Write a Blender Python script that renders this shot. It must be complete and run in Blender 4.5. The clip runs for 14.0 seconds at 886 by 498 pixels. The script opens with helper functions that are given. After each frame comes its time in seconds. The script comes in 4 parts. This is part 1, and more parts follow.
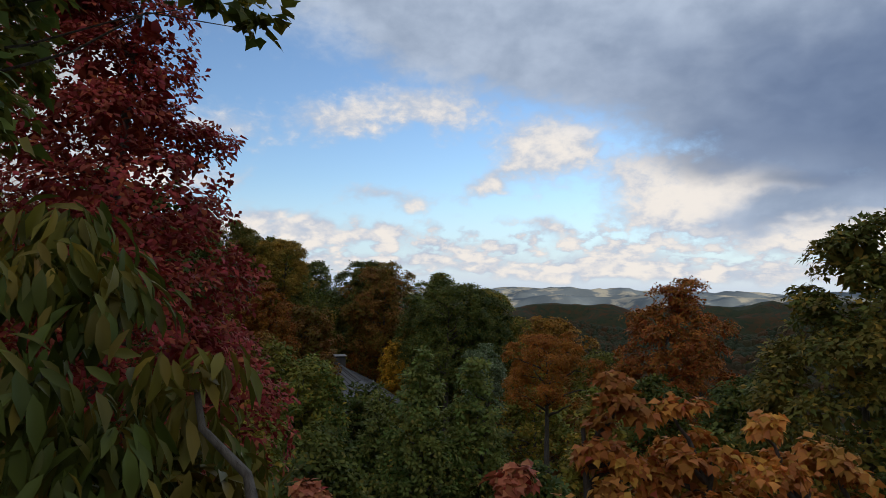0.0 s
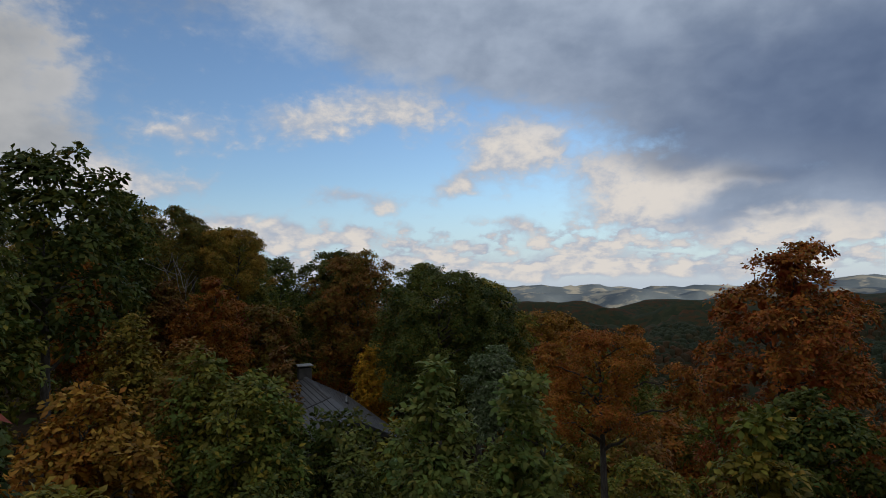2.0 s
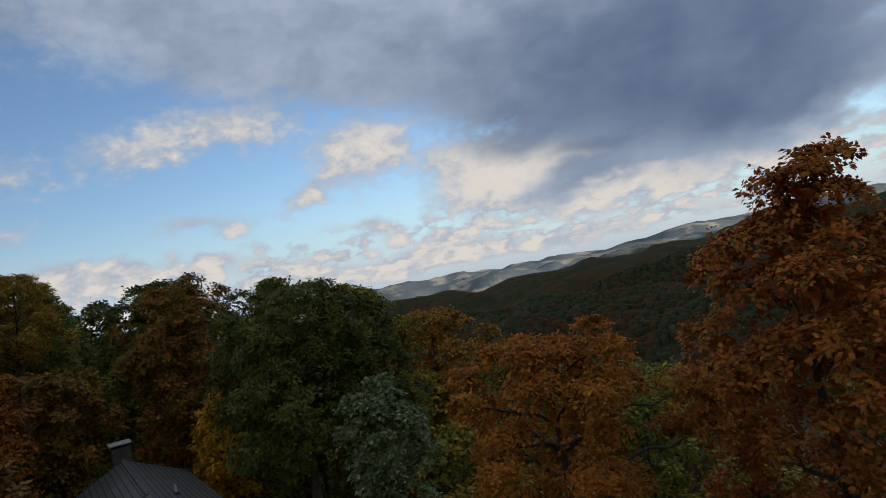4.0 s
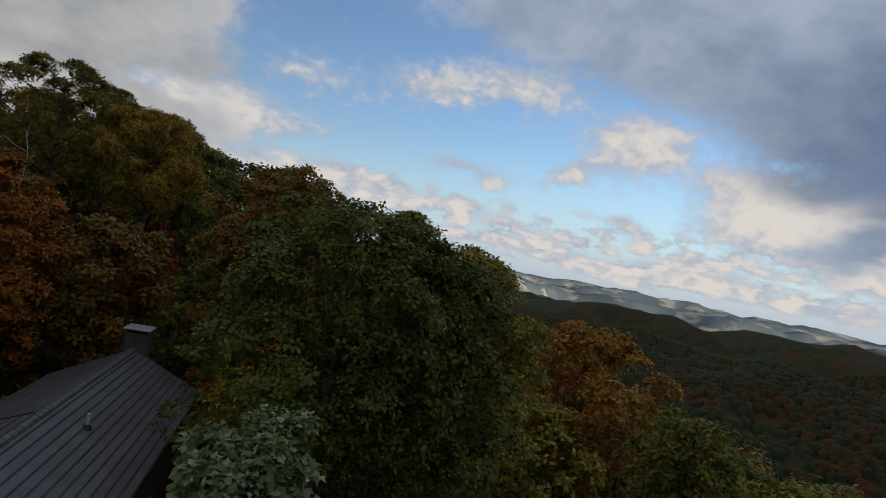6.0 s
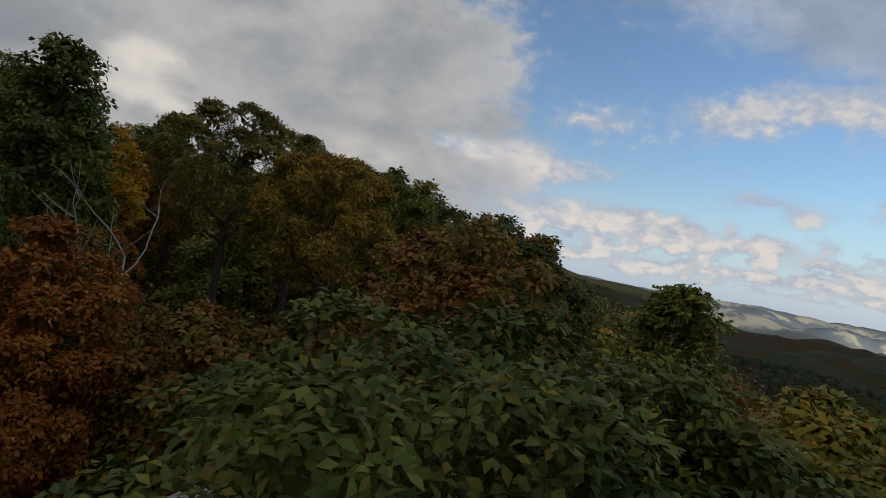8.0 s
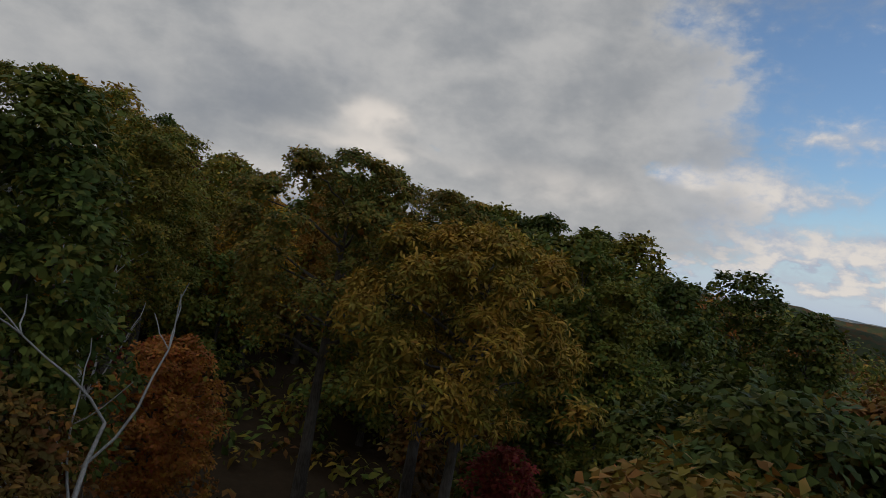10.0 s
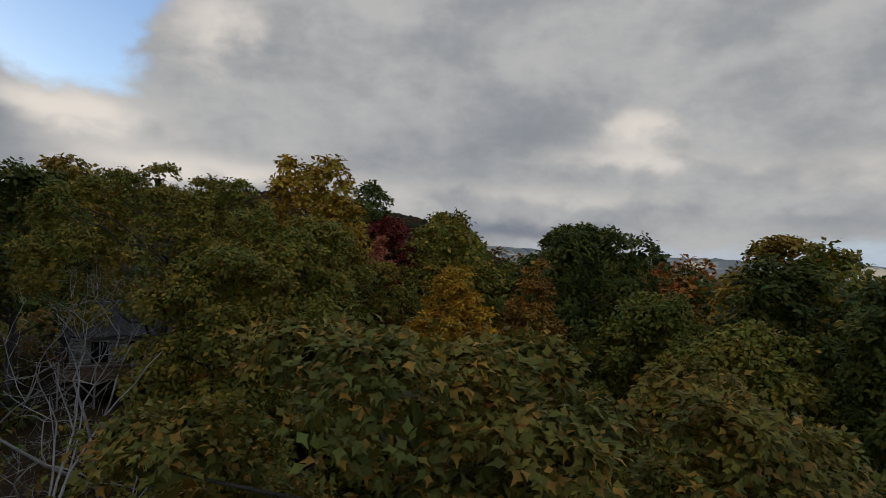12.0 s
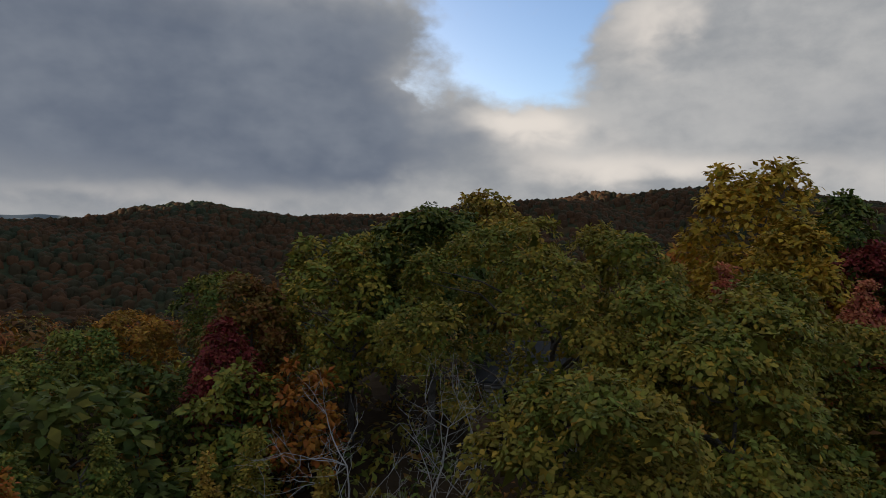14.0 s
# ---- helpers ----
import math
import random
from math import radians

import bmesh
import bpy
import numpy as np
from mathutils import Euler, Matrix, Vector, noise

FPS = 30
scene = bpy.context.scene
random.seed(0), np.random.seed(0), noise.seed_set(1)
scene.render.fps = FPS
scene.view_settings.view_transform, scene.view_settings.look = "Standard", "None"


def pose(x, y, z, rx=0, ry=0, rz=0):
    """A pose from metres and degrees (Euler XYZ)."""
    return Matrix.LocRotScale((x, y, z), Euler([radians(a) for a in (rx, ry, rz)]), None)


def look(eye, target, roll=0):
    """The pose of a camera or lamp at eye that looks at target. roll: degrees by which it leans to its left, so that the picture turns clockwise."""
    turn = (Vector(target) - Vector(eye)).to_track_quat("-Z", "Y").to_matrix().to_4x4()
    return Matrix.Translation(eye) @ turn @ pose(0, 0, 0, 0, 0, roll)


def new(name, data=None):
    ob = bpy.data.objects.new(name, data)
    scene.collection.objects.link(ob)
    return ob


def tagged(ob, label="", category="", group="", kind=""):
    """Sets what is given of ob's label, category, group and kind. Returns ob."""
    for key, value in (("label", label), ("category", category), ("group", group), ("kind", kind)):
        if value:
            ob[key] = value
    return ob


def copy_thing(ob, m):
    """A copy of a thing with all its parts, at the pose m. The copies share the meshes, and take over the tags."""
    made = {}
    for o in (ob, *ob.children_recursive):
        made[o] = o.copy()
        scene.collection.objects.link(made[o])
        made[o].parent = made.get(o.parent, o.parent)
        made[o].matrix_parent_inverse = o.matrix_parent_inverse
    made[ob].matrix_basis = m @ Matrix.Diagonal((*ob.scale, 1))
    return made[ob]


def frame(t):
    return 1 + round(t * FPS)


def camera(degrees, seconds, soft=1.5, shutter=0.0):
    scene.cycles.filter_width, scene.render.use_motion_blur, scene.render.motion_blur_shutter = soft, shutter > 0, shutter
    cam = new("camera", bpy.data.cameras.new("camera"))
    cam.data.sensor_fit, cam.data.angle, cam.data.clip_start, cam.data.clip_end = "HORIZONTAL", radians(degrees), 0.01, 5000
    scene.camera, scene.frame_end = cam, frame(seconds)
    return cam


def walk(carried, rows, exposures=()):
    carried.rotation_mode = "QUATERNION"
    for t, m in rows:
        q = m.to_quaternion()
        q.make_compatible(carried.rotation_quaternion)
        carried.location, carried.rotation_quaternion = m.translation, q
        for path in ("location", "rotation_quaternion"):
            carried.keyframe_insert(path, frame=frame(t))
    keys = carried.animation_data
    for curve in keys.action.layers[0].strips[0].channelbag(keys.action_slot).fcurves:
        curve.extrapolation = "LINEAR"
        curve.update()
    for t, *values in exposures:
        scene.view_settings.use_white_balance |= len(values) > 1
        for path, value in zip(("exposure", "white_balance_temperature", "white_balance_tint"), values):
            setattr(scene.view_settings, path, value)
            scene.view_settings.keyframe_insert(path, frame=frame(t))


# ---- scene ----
cam = camera(70.0, 14.0, 0.6)
# seconds, place, heading to the left, tilt up, lean
PATH = [
    (0.0, 0.0, 0.0, 7.8, 2.43, 3.4, 0.57), (0.5, 0.0, 2.74, 7.56, 3.79, 3.63, 2.97), (1.0, -0.44, 5.4, 7.43, 3.98, 3.48, 3.25),
    (1.5, -1.07, 8.42, 7.23, 2.26, 3.48, 1.37), (2.0, -1.67, 11.46, 6.9, -0.19, 3.5, -1.01), (2.2, -1.81, 12.71, 6.87, -1.23, 3.29, -2.31),
    (3.3, -1.6, 18.4, 6.85, -8.9, 2.7, -7.9),
    (4.3, -0.03, 23.53, 7.0, -13.55, 2.33, -10.96), (4.5, 0.5, 24.76, 7.05, -11.95, 2.53, -8.35), (5.0, 2.12, 28.29, 6.98, -5.89, 2.54, -0.78),
    (5.5, 3.57, 31.72, 6.94, 1.26, 1.56, 6.82), (6.0, 4.87, 34.88, 6.9, 8.37, 0.64, 10.65), (6.5, 5.52, 38.11, 7.14, 14.4, 1.03, 10.8),
    (7.0, 5.06, 42.67, 7.84, 20.56, 0.95, 11.13), (7.5, 3.73, 47.05, 8.31, 27.5, 0.49, 10.32), (7.7, 3.2, 48.6, 8.58, 30.32, 0.27, 10.17),
    (8.7, -0.4, 55.6, 10.6, 42.3, 0.2, 10.4),
    (9.8, -5.12, 61.32, 11.71, 51.98, 0.22, 10.15), (10.0, -6.61, 62.54, 12.17, 53.55, 0.33, 9.28), (10.5, -10.66, 65.42, 13.24, 57.36, 0.26, 6.55),
    (11.0, -14.47, 68.04, 14.42, 62.29, -0.04, 4.02), (11.5, -17.81, 70.69, 15.48, 69.41, -0.25, 2.89), (12.0, -20.16, 72.6, 16.48, 78.3, -0.33, 2.96),
    (12.5, -23.19, 73.22, 17.39, 87.97, -0.56, 2.66), (13.0, -26.01, 73.3, 17.89, 97.84, -0.73, 2.83), (13.5, -28.49, 73.29, 18.68, 107.73, -1.28, 1.45),
    (14.0, -30.38, 72.93, 19.43, 116.74, -2.05, 1.02)]
walk(cam, [(r[0], pose(r[1], r[2], r[3], 90 + r[5], 0, r[4]) @ pose(0, 0, 0, 0, 0, r[6])) for r in PATH],
     exposures=((0.0, 0.32), (0.8, 0.14), (1.6, 0.0), (14.0, 0.0)))

# ---- light: low late sun behind an added, unseen southern ridge, broken cloud over blue sky ----
SUN_AZ, SUN_EL = 220.0, 6.0


def way(az, el):
    a, e = radians(az), radians(el)
    return Vector((-math.sin(a) * math.cos(e), math.cos(a) * math.cos(e), math.sin(e)))


sun_data = bpy.data.lights.new("sun", "SUN")
sun_data.energy, sun_data.angle, sun_data.color = 4.5, radians(0.5), (1.0, 0.88, 0.72)
sun = new("sun", sun_data)
sun.matrix_world = look(way(SUN_AZ, SUN_EL) * 300, (0, 0, 0))


class Nodes:
    """Short hand for a node tree."""

    def __init__(self, tree):
        self.t = tree
        tree.nodes.clear()

    def put(self, value, socket):
        if isinstance(value, bpy.types.NodeSocket):
            self.t.links.new(value, socket)
        elif value is not None:
            if socket.type == "RGBA" and len(value) == 3:
                value = (*value, 1)
            socket.default_value = value

    def node(self, kind, **inputs):
        n = self.t.nodes.new(kind)
        for k, v in inputs.items():
            self.put(v, n.inputs[k.replace("_", " ")])
        return n

    def math(self, op, a, b=None, c=None):
        n = self.t.nodes.new("ShaderNodeMath")
        n.operation = op
        for i, v in enumerate((a, b, c)):
            self.put(v, n.inputs[i])
        return n.outputs[0]

    def add(self, a, b):
        return self.math("ADD", a, b)

    def mul(self, a, b):
        return self.math("MULTIPLY", a, b)

    def mix(self, f, a, b, blend="MIX"):
        n = self.t.nodes.new("ShaderNodeMix")
        n.data_type, n.blend_type = "RGBA", blend
        self.put(f, n.inputs[0]), self.put(a, n.inputs[6]), self.put(b, n.inputs[7])
        return n.outputs[2]

    def step(self, v, lo, hi, a=0.0, b=1.0, smooth=True):
        n = self.t.nodes.new("ShaderNodeMapRange")
        n.interpolation_type = "SMOOTHSTEP" if smooth else "LINEAR"
        for i, q in enumerate((v, lo, hi, a, b)):
            self.put(q, n.inputs[i])
        return n.outputs[0]

    def noise(self, vec, scale, detail=4.0, rough=0.5, distort=0.0):
        n = self.node("ShaderNodeTexNoise", Scale=scale, Detail=detail, Roughness=rough, Distortion=distort)
        self.put(vec, n.inputs["Vector"])
        return n.outputs["Fac"]

    def xyz(self, x, y, z):
        return self.node("ShaderNodeCombineXYZ", X=x, Y=y, Z=z).outputs[0]


world = bpy.data.worlds.new("sky")
scene.world = world
world.use_nodes = True
W = Nodes(world.node_tree)
heading = W.node("ShaderNodeTexCoord").outputs["Generated"]
sep = W.node("ShaderNodeSeparateXYZ", Vector=heading)
sx, sy, sz = sep.outputs
sky_az = W.mul(W.math("ARCTAN2", W.mul(sx, -1.0), sy), 57.29578)
sky_el = W.mul(W.math("ARCSINE", sz), 57.29578)
# turn the seam of the heading to the east-south-east
sky_az = W.math("WRAP", sky_az, 260.0, -100.0)
# ragged edges: shift the place by noise, wide and flat near the horizon
flat = W.xyz(sky_az, W.mul(sky_el, 1.5), 0.0)
wob1 = W.math("SUBTRACT", W.noise(flat, 0.11, 4.0, 0.55), 0.5)
wob2 = W.math("SUBTRACT", W.noise(W.node("ShaderNodeVectorMath", Vector=flat).outputs[0], 0.1, 3.0, 0.5, 0.4), 0.5)
fine = W.math("SUBTRACT", W.noise(flat, 0.3, 4.0, 0.46, 0.3), 0.5)
az_w = W.add(sky_az, W.add(W.mul(wob1, 7.0), W.mul(fine, 4.0)))
el_w = W.add(sky_el, W.add(W.mul(wob2, 3.2), W.mul(fine, 2.2)))


def puffs(rows):
    """Sum of soft patches: heading, height, half width, half height, slant, weight."""
    total = None
    for a, e, wa, we, slant, weight in rows:
        da = W.math("SUBTRACT", az_w, a)
        de = W.math("MULTIPLY_ADD", da, -slant, W.math("SUBTRACT", el_w, e))
        da = W.mul(da, 1 / wa)
        de = W.mul(de, 1 / we)
        q = W.math("MULTIPLY_ADD", da, da, W.mul(de, de))
        g = W.math("MULTIPLY", W.math("EXPONENT", W.mul(q, -0.9)), weight)
        total = g if total is None else W.add(total, g)
    return total


# fair weather clouds in the blue
CUMULUS = [(22.5, 13.5, 3.6, 1.3, 0.0, 0.95), (12.0, 15.0, 4.0, 1.9, -0.1, 1.0), (3.5, 15.8, 4.5, 2.0, 0.0, 1.05), (-7.2, 12.2, 4.2, 2.5, 0.0, 1.5),
           (-1.5, 9.3, 2.8, 1.2, -0.25, 0.85), (-14.5, 10.2, 2.6, 1.4, 0.0, 0.5), (27.0, 9.0, 5.2, 1.6, 0.0, 1.3), (22.0, 4.6, 9.0, 1.6, 0.0, 1.15),
           (-6.8, 5.4, 1.9, 1.0, 0.0, 0.8), (7.2, 7.8, 3.6, 0.8, 0.0, 0.85), (-12.5, 3.0, 5.0, 1.2, 0.0, 0.95), (-20.0, 9.5, 5.5, 2.8, 0.0, 1.0), (-28.0, 7.5, 7.0, 2.4, 0.0, 1.2), (-33.0, 5.5, 6.0, 1.6, 0.0, 1.0)]
CUMULUS_LOW = [(-19.5, 8.2, 5.0, 1.9, -0.1, 1.1), (-18.0, 6.6, 4.5, 1.5, -0.1, 0.75), (-29.0, 4.0, 8.0, 1.5, 0.0, 0.8), (-40.0, 5.5, 9.0, 1.8, 0.0, 0.9), (0.0, 3.4, 5.0, 0.8, 0.0, 0.8), (10.0, 4.6, 6.0, 1.0, 0.0, 0.85), (6.0, 1.9, 30.0, 0.7, 0.0, 0.75),
               (-20.0, 1.4, 22.0, 0.6, 0.0, 0.7), (15.6, 5.6, 0.8, 0.55, 0.0, 0.7), (35.0, 7.5, 5.0, 2.2, 0.0, 1.2), (34.0, 16.0, 4.0, 6.0, 0.2, 1.2)]
# the grey sheet: overhead, to the north-east and over the western half
SHEET = [(-35.0, 14.0, 14.0, 4.6, -0.03, 1.7), (-3.0, 22.5, 16.0, 4.6, 0.08, 1.3), (-26.0, 20.0, 15.0, 5.0, 0.0, 1.4), (-25.5, 6.0, 6.0, 1.5, -0.2, 0.75), (-41.0, 8.0, 8.0, 2.6, -0.15, 1.3),
         (45.0, 15.0, 12.0, 7.5, 0.1, 1.9), (47.0, 5.5, 12.0, 2.6, 0.0, 1.6), (66.0, 14.0, 16.0, 10.0, 0.0, 1.6), (84.0, 11.0, 14.0, 11.0, 0.0, 1.8), (137.0, 11.0, 19.0, 11.0, 0.0, 2.4)]
SHEET_LOW = [(66.0, 5.5, 14.0, 3.0, 0.0, 1.3), (100.0, 17.0, 5.5, 5.0, 0.0, 1.2), (106.0, 8.0, 10.0, 2.6, 0.0, 1.3), (120.0, 4.5, 40.0, 3.0, 0.0, 1.1)]
HOLES = [(56.0, 9.6, 2.4, 0.9, 0.2, 1.1), (51.5, 11.2, 1.8, 1.2, 0.0, 0.9), (64.0, 12.6, 1.6, 0.8, 0.0, 0.6), (110.0, 15.5, 5.5, 3.6, 0.0, 1.05), (107.0, 20.0, 8.0, 4.6, 0.0, 1.0), (119.0, 12.0, 1.6, 3.0, 0.0, 0.5), (36.0, 9.9, 4.0, 0.8, 0.1, 0.8)]
DARK = [(-37.0, 14.0, 13.0, 5.0, -0.03, 1.5), (-41.0, 8.5, 6.0, 2.0, -0.1, 0.9), (-25.0, 5.0, 4.5, 0.9, -0.2, 0.3), (-22.0, 19.0, 18.0, 5.0, 0.0, 0.55), (140.0, 12.0, 17.0, 9.0, 0.0, 1.3), (126.0, 12.5, 6.0, 7.0, 0.0, 0.6), (155.0, 14.0, 12.0, 11.0, 0.0, 0.8),
        (71.0, 12.0, 6.0, 7.0, 0.0, 0.45), (44.0, 3.6, 14.0, 0.9, 0.0, 0.45), (84.0, 8.0, 6.0, 4.0, 0.0, 0.4), (72.0, 1.6, 12.0, 1.0, 0.0, 0.8), (-18.5, 10.8, 6.5, 2.8, 0.0, 0.5), (-27.0, 8.5, 5.0, 1.2, -0.1, 0.5), (128.0, 6.0, 12.0, 3.0, 0.0, 0.9)]
GLOW = [(61.3, 11.0, 3.2, 1.9, 0.0, 0.75), (-8.0, 12.8, 4.5, 1.8, 0.0, 0.75), (44.0, 7.5, 8.0, 2.0, 0.0, 0.45), (62.0, 8.3, 8.0, 1.0, 0.0, 0.5), (99.0, 17.0, 4.0, 3.5, 0.0, 0.7), (110.0, 9.3, 6.0, 1.8, 0.0, 0.95), (104.0, 5.5, 9.0, 2.0, 0.0, 0.55),
        (92.0, 5.0, 12.0, 1.5, 0.0, 0.45), (68.0, 5.0, 12.0, 1.2, 0.0, 0.4), (27.0, 9.3, 4.0, 1.0, 0.0, 0.5), (15.6, 5.6, 0.7, 0.5, 0.0, 0.9), (140.0, 2.2, 20.0, 1.2, 0.0, 0.35)]
billow = W.math("SUBTRACT", W.noise(flat, 0.7, 6.0, 0.6, 0.2), 0.5)
lumps = W.add(W.mul(fine, 0.7), W.mul(billow, 0.9))
rows_low = W.noise(W.xyz(W.mul(sky_az, 0.46), W.mul(W.math("POWER", W.math("MAXIMUM", sky_el, 0.05), 0.6), 2.5), 3.0), 1.0, 4.0, 0.5)
band = W.mul(W.step(sky_el, 0.5, 1.6), W.step(sky_el, 3.5, 7.5, 1.0, 0.0))
cumulus = W.add(W.add(puffs(CUMULUS), puffs(CUMULUS_LOW)), W.add(lumps, W.mul(band, W.step(rows_low, 0.42, 0.66, -0.1, 0.95))))
sheet = W.add(puffs(SHEET), puffs(SHEET_LOW))
# the sheet closes overhead and behind, with breaks
overhead = W.step(sky_el, 20.0, 32.0, 0.0, 1.3)
behind = W.add(W.step(sky_az, 146.0, 160.0, 0.0, 1.2), W.step(sky_az, -58.0, -46.0, 1.2, 0.0))
breaks = W.step(W.noise(heading, 3.0, 3.0), 0.52, 0.66, 0.0, 0.9)
sheet = W.math("SUBTRACT", W.add(sheet, W.math("SUBTRACT", W.math("MAXIMUM", overhead, behind), W.mul(breaks, W.math("MAXIMUM", overhead, behind)))), puffs(HOLES))
sheet = W.add(sheet, W.add(W.mul(fine, 0.45), W.mul(billow, 0.5)))
m_cum = W.step(cumulus, 0.12, 1.0)
m_sheet = W.step(sheet, 0.12, 0.85)
dark = W.add(puffs(DARK), W.mul(wob1, 0.9))
glow = puffs(GLOW)
nishita = W.node("ShaderNodeTexSky")
nishita.sky_type, nishita.sun_disc = "NISHITA", False
nishita.sun_elevation, nishita.sun_rotation, nishita.altitude = radians(SUN_EL), radians(SUN_AZ), 900.0
SKY_GAIN = 0.15
blue = W.mix(1.0, nishita.outputs[0], (SKY_GAIN * 1.0, SKY_GAIN * 1.17, SKY_GAIN * 1.58), "MULTIPLY")
pale = W.step(sky_el, 0.0, 10.0, 0.7, 0.0)
blue = W.mix(pale, blue, (0.45, 0.575, 0.79))
cum_col = W.mix(W.step(W.add(W.add(W.mul(fine, 1.2), W.mul(billow, 1.0)), W.mul(cumulus, 0.5)), 0.1, 0.95), (0.40, 0.45, 0.54), (0.71, 0.665, 0.62))
sheet_col = W.mix(W.step(W.add(W.mul(wob2, 1.5), W.add(W.mul(fine, 0.3), W.mul(billow, 0.35))), -0.4, 0.4), (0.29, 0.305, 0.325), (0.47, 0.468, 0.465))
slate = W.mix(W.step(W.add(wob1, W.mul(fine, 0.3)), -0.35, 0.4), (0.115, 0.14, 0.19), (0.21, 0.235, 0.28))
sheet_col = W.mix(W.step(dark, 0.0, 1.2), sheet_col, slate)
sheet_col = W.mix(W.step(W.add(glow, W.mul(fine, 0.35)), 0.1, 0.95), sheet_col, (0.76, 0.70, 0.64))
cum_col = W.mix(W.step(dark, 0.45, 1.1), cum_col, (0.2, 0.235, 0.3))
cool = W.step(sky_az, 12.0, 40.0, 1.0, 0.0)
sheet_col = W.mix(cool, sheet_col, W.mix(1.0, sheet_col, (0.82, 0.97, 1.22), "MULTIPLY"))
sky_col = W.mix(m_cum, blue, cum_col)
sky_col = W.mix(m_sheet, sky_col, sheet_col)
background = W.node("ShaderNodeBackground", Color=sky_col, Strength=1.0)
W.t.links.new(background.outputs[0], W.node("ShaderNodeOutputWorld").inputs[0])


# ---- materials ----
def material(name):
    m = bpy.data.materials.new(name)
    m.use_nodes = True
    return m, Nodes(m.node_tree)


def finish(n, color, rough=0.7, metal=0.0, bump=None, dist=0.02, translucent=None, gloss=0.35):
    b = n.node("ShaderNodeBsdfPrincipled", Base_Color=color, Roughness=rough, Metallic=metal)
    b.inputs["Specular IOR Level"].default_value = gloss
    out = b.outputs[0]
    if bump is not None:
        bn = n.node("ShaderNodeBump", Height=bump, Distance=dist, Strength=0.8)
        n.t.links.new(bn.outputs[0], b.inputs["Normal"])
    if translucent:
        tr = n.node("ShaderNodeBsdfTranslucent", Color=color)
        mx = n.node("ShaderNodeMixShader", Fac=translucent)
        n.t.links.new(b.outputs[0], mx.inputs[1]), n.t.links.new(tr.outputs[0], mx.inputs[2])
        out = mx.outputs[0]
    n.t.links.new(out, n.node("ShaderNodeOutputMaterial").inputs[0])


def foliage(name, a, b, c, rough=0.5, patch=0.45):
    """Leaves: a and b in patches of the crown, c on single leaves."""
    m, n = material(name)
    place = n.node("ShaderNodeTexCoord").outputs["Object"]
    who = n.node("ShaderNodeObjectInfo").outputs["Random"]
    moved = n.node("ShaderNodeVectorMath", Vector=place)
    n.put(n.xyz(n.mul(who, 40.0), n.mul(who, 17.0), 0.0), moved.inputs[1])
    big = n.step(n.noise(moved.outputs[0], patch, 3.0, 0.6), 0.35, 0.65)
    one = n.node("ShaderNodeNewGeometry").outputs["Random Per Island"]
    col = n.mix(n.step(n.add(n.mul(big, 0.7), n.mul(one, 0.5)), 0.3, 0.9), a, b)
    col = n.mix(n.step(n.math("FRACT", n.mul(one, 7.31)), 0.72, 1.0), col, c)
    value = n.mul(n.step(n.math("FRACT", n.mul(one, 13.7)), 0.0, 1.0, 0.78, 1.24, False), n.step(who, 0.0, 1.0, 0.85, 1.15, False))
    value = n.mul(value, n.step(n.noise(moved.outputs[0], 1.7, 2.0, 0.6), 0.3, 0.7, 0.72, 1.28))
    shade = n.node("ShaderNodeHueSaturation", Color=col, Value=value)
    n.put(n.step(n.math("FRACT", n.mul(one, 29.3)), 0.0, 1.0, 0.485, 0.515, False), shade.inputs["Hue"])
    finish(n, shade.outputs[0], rough + 0.12, translucent=0.22, gloss=0.18)
    return m


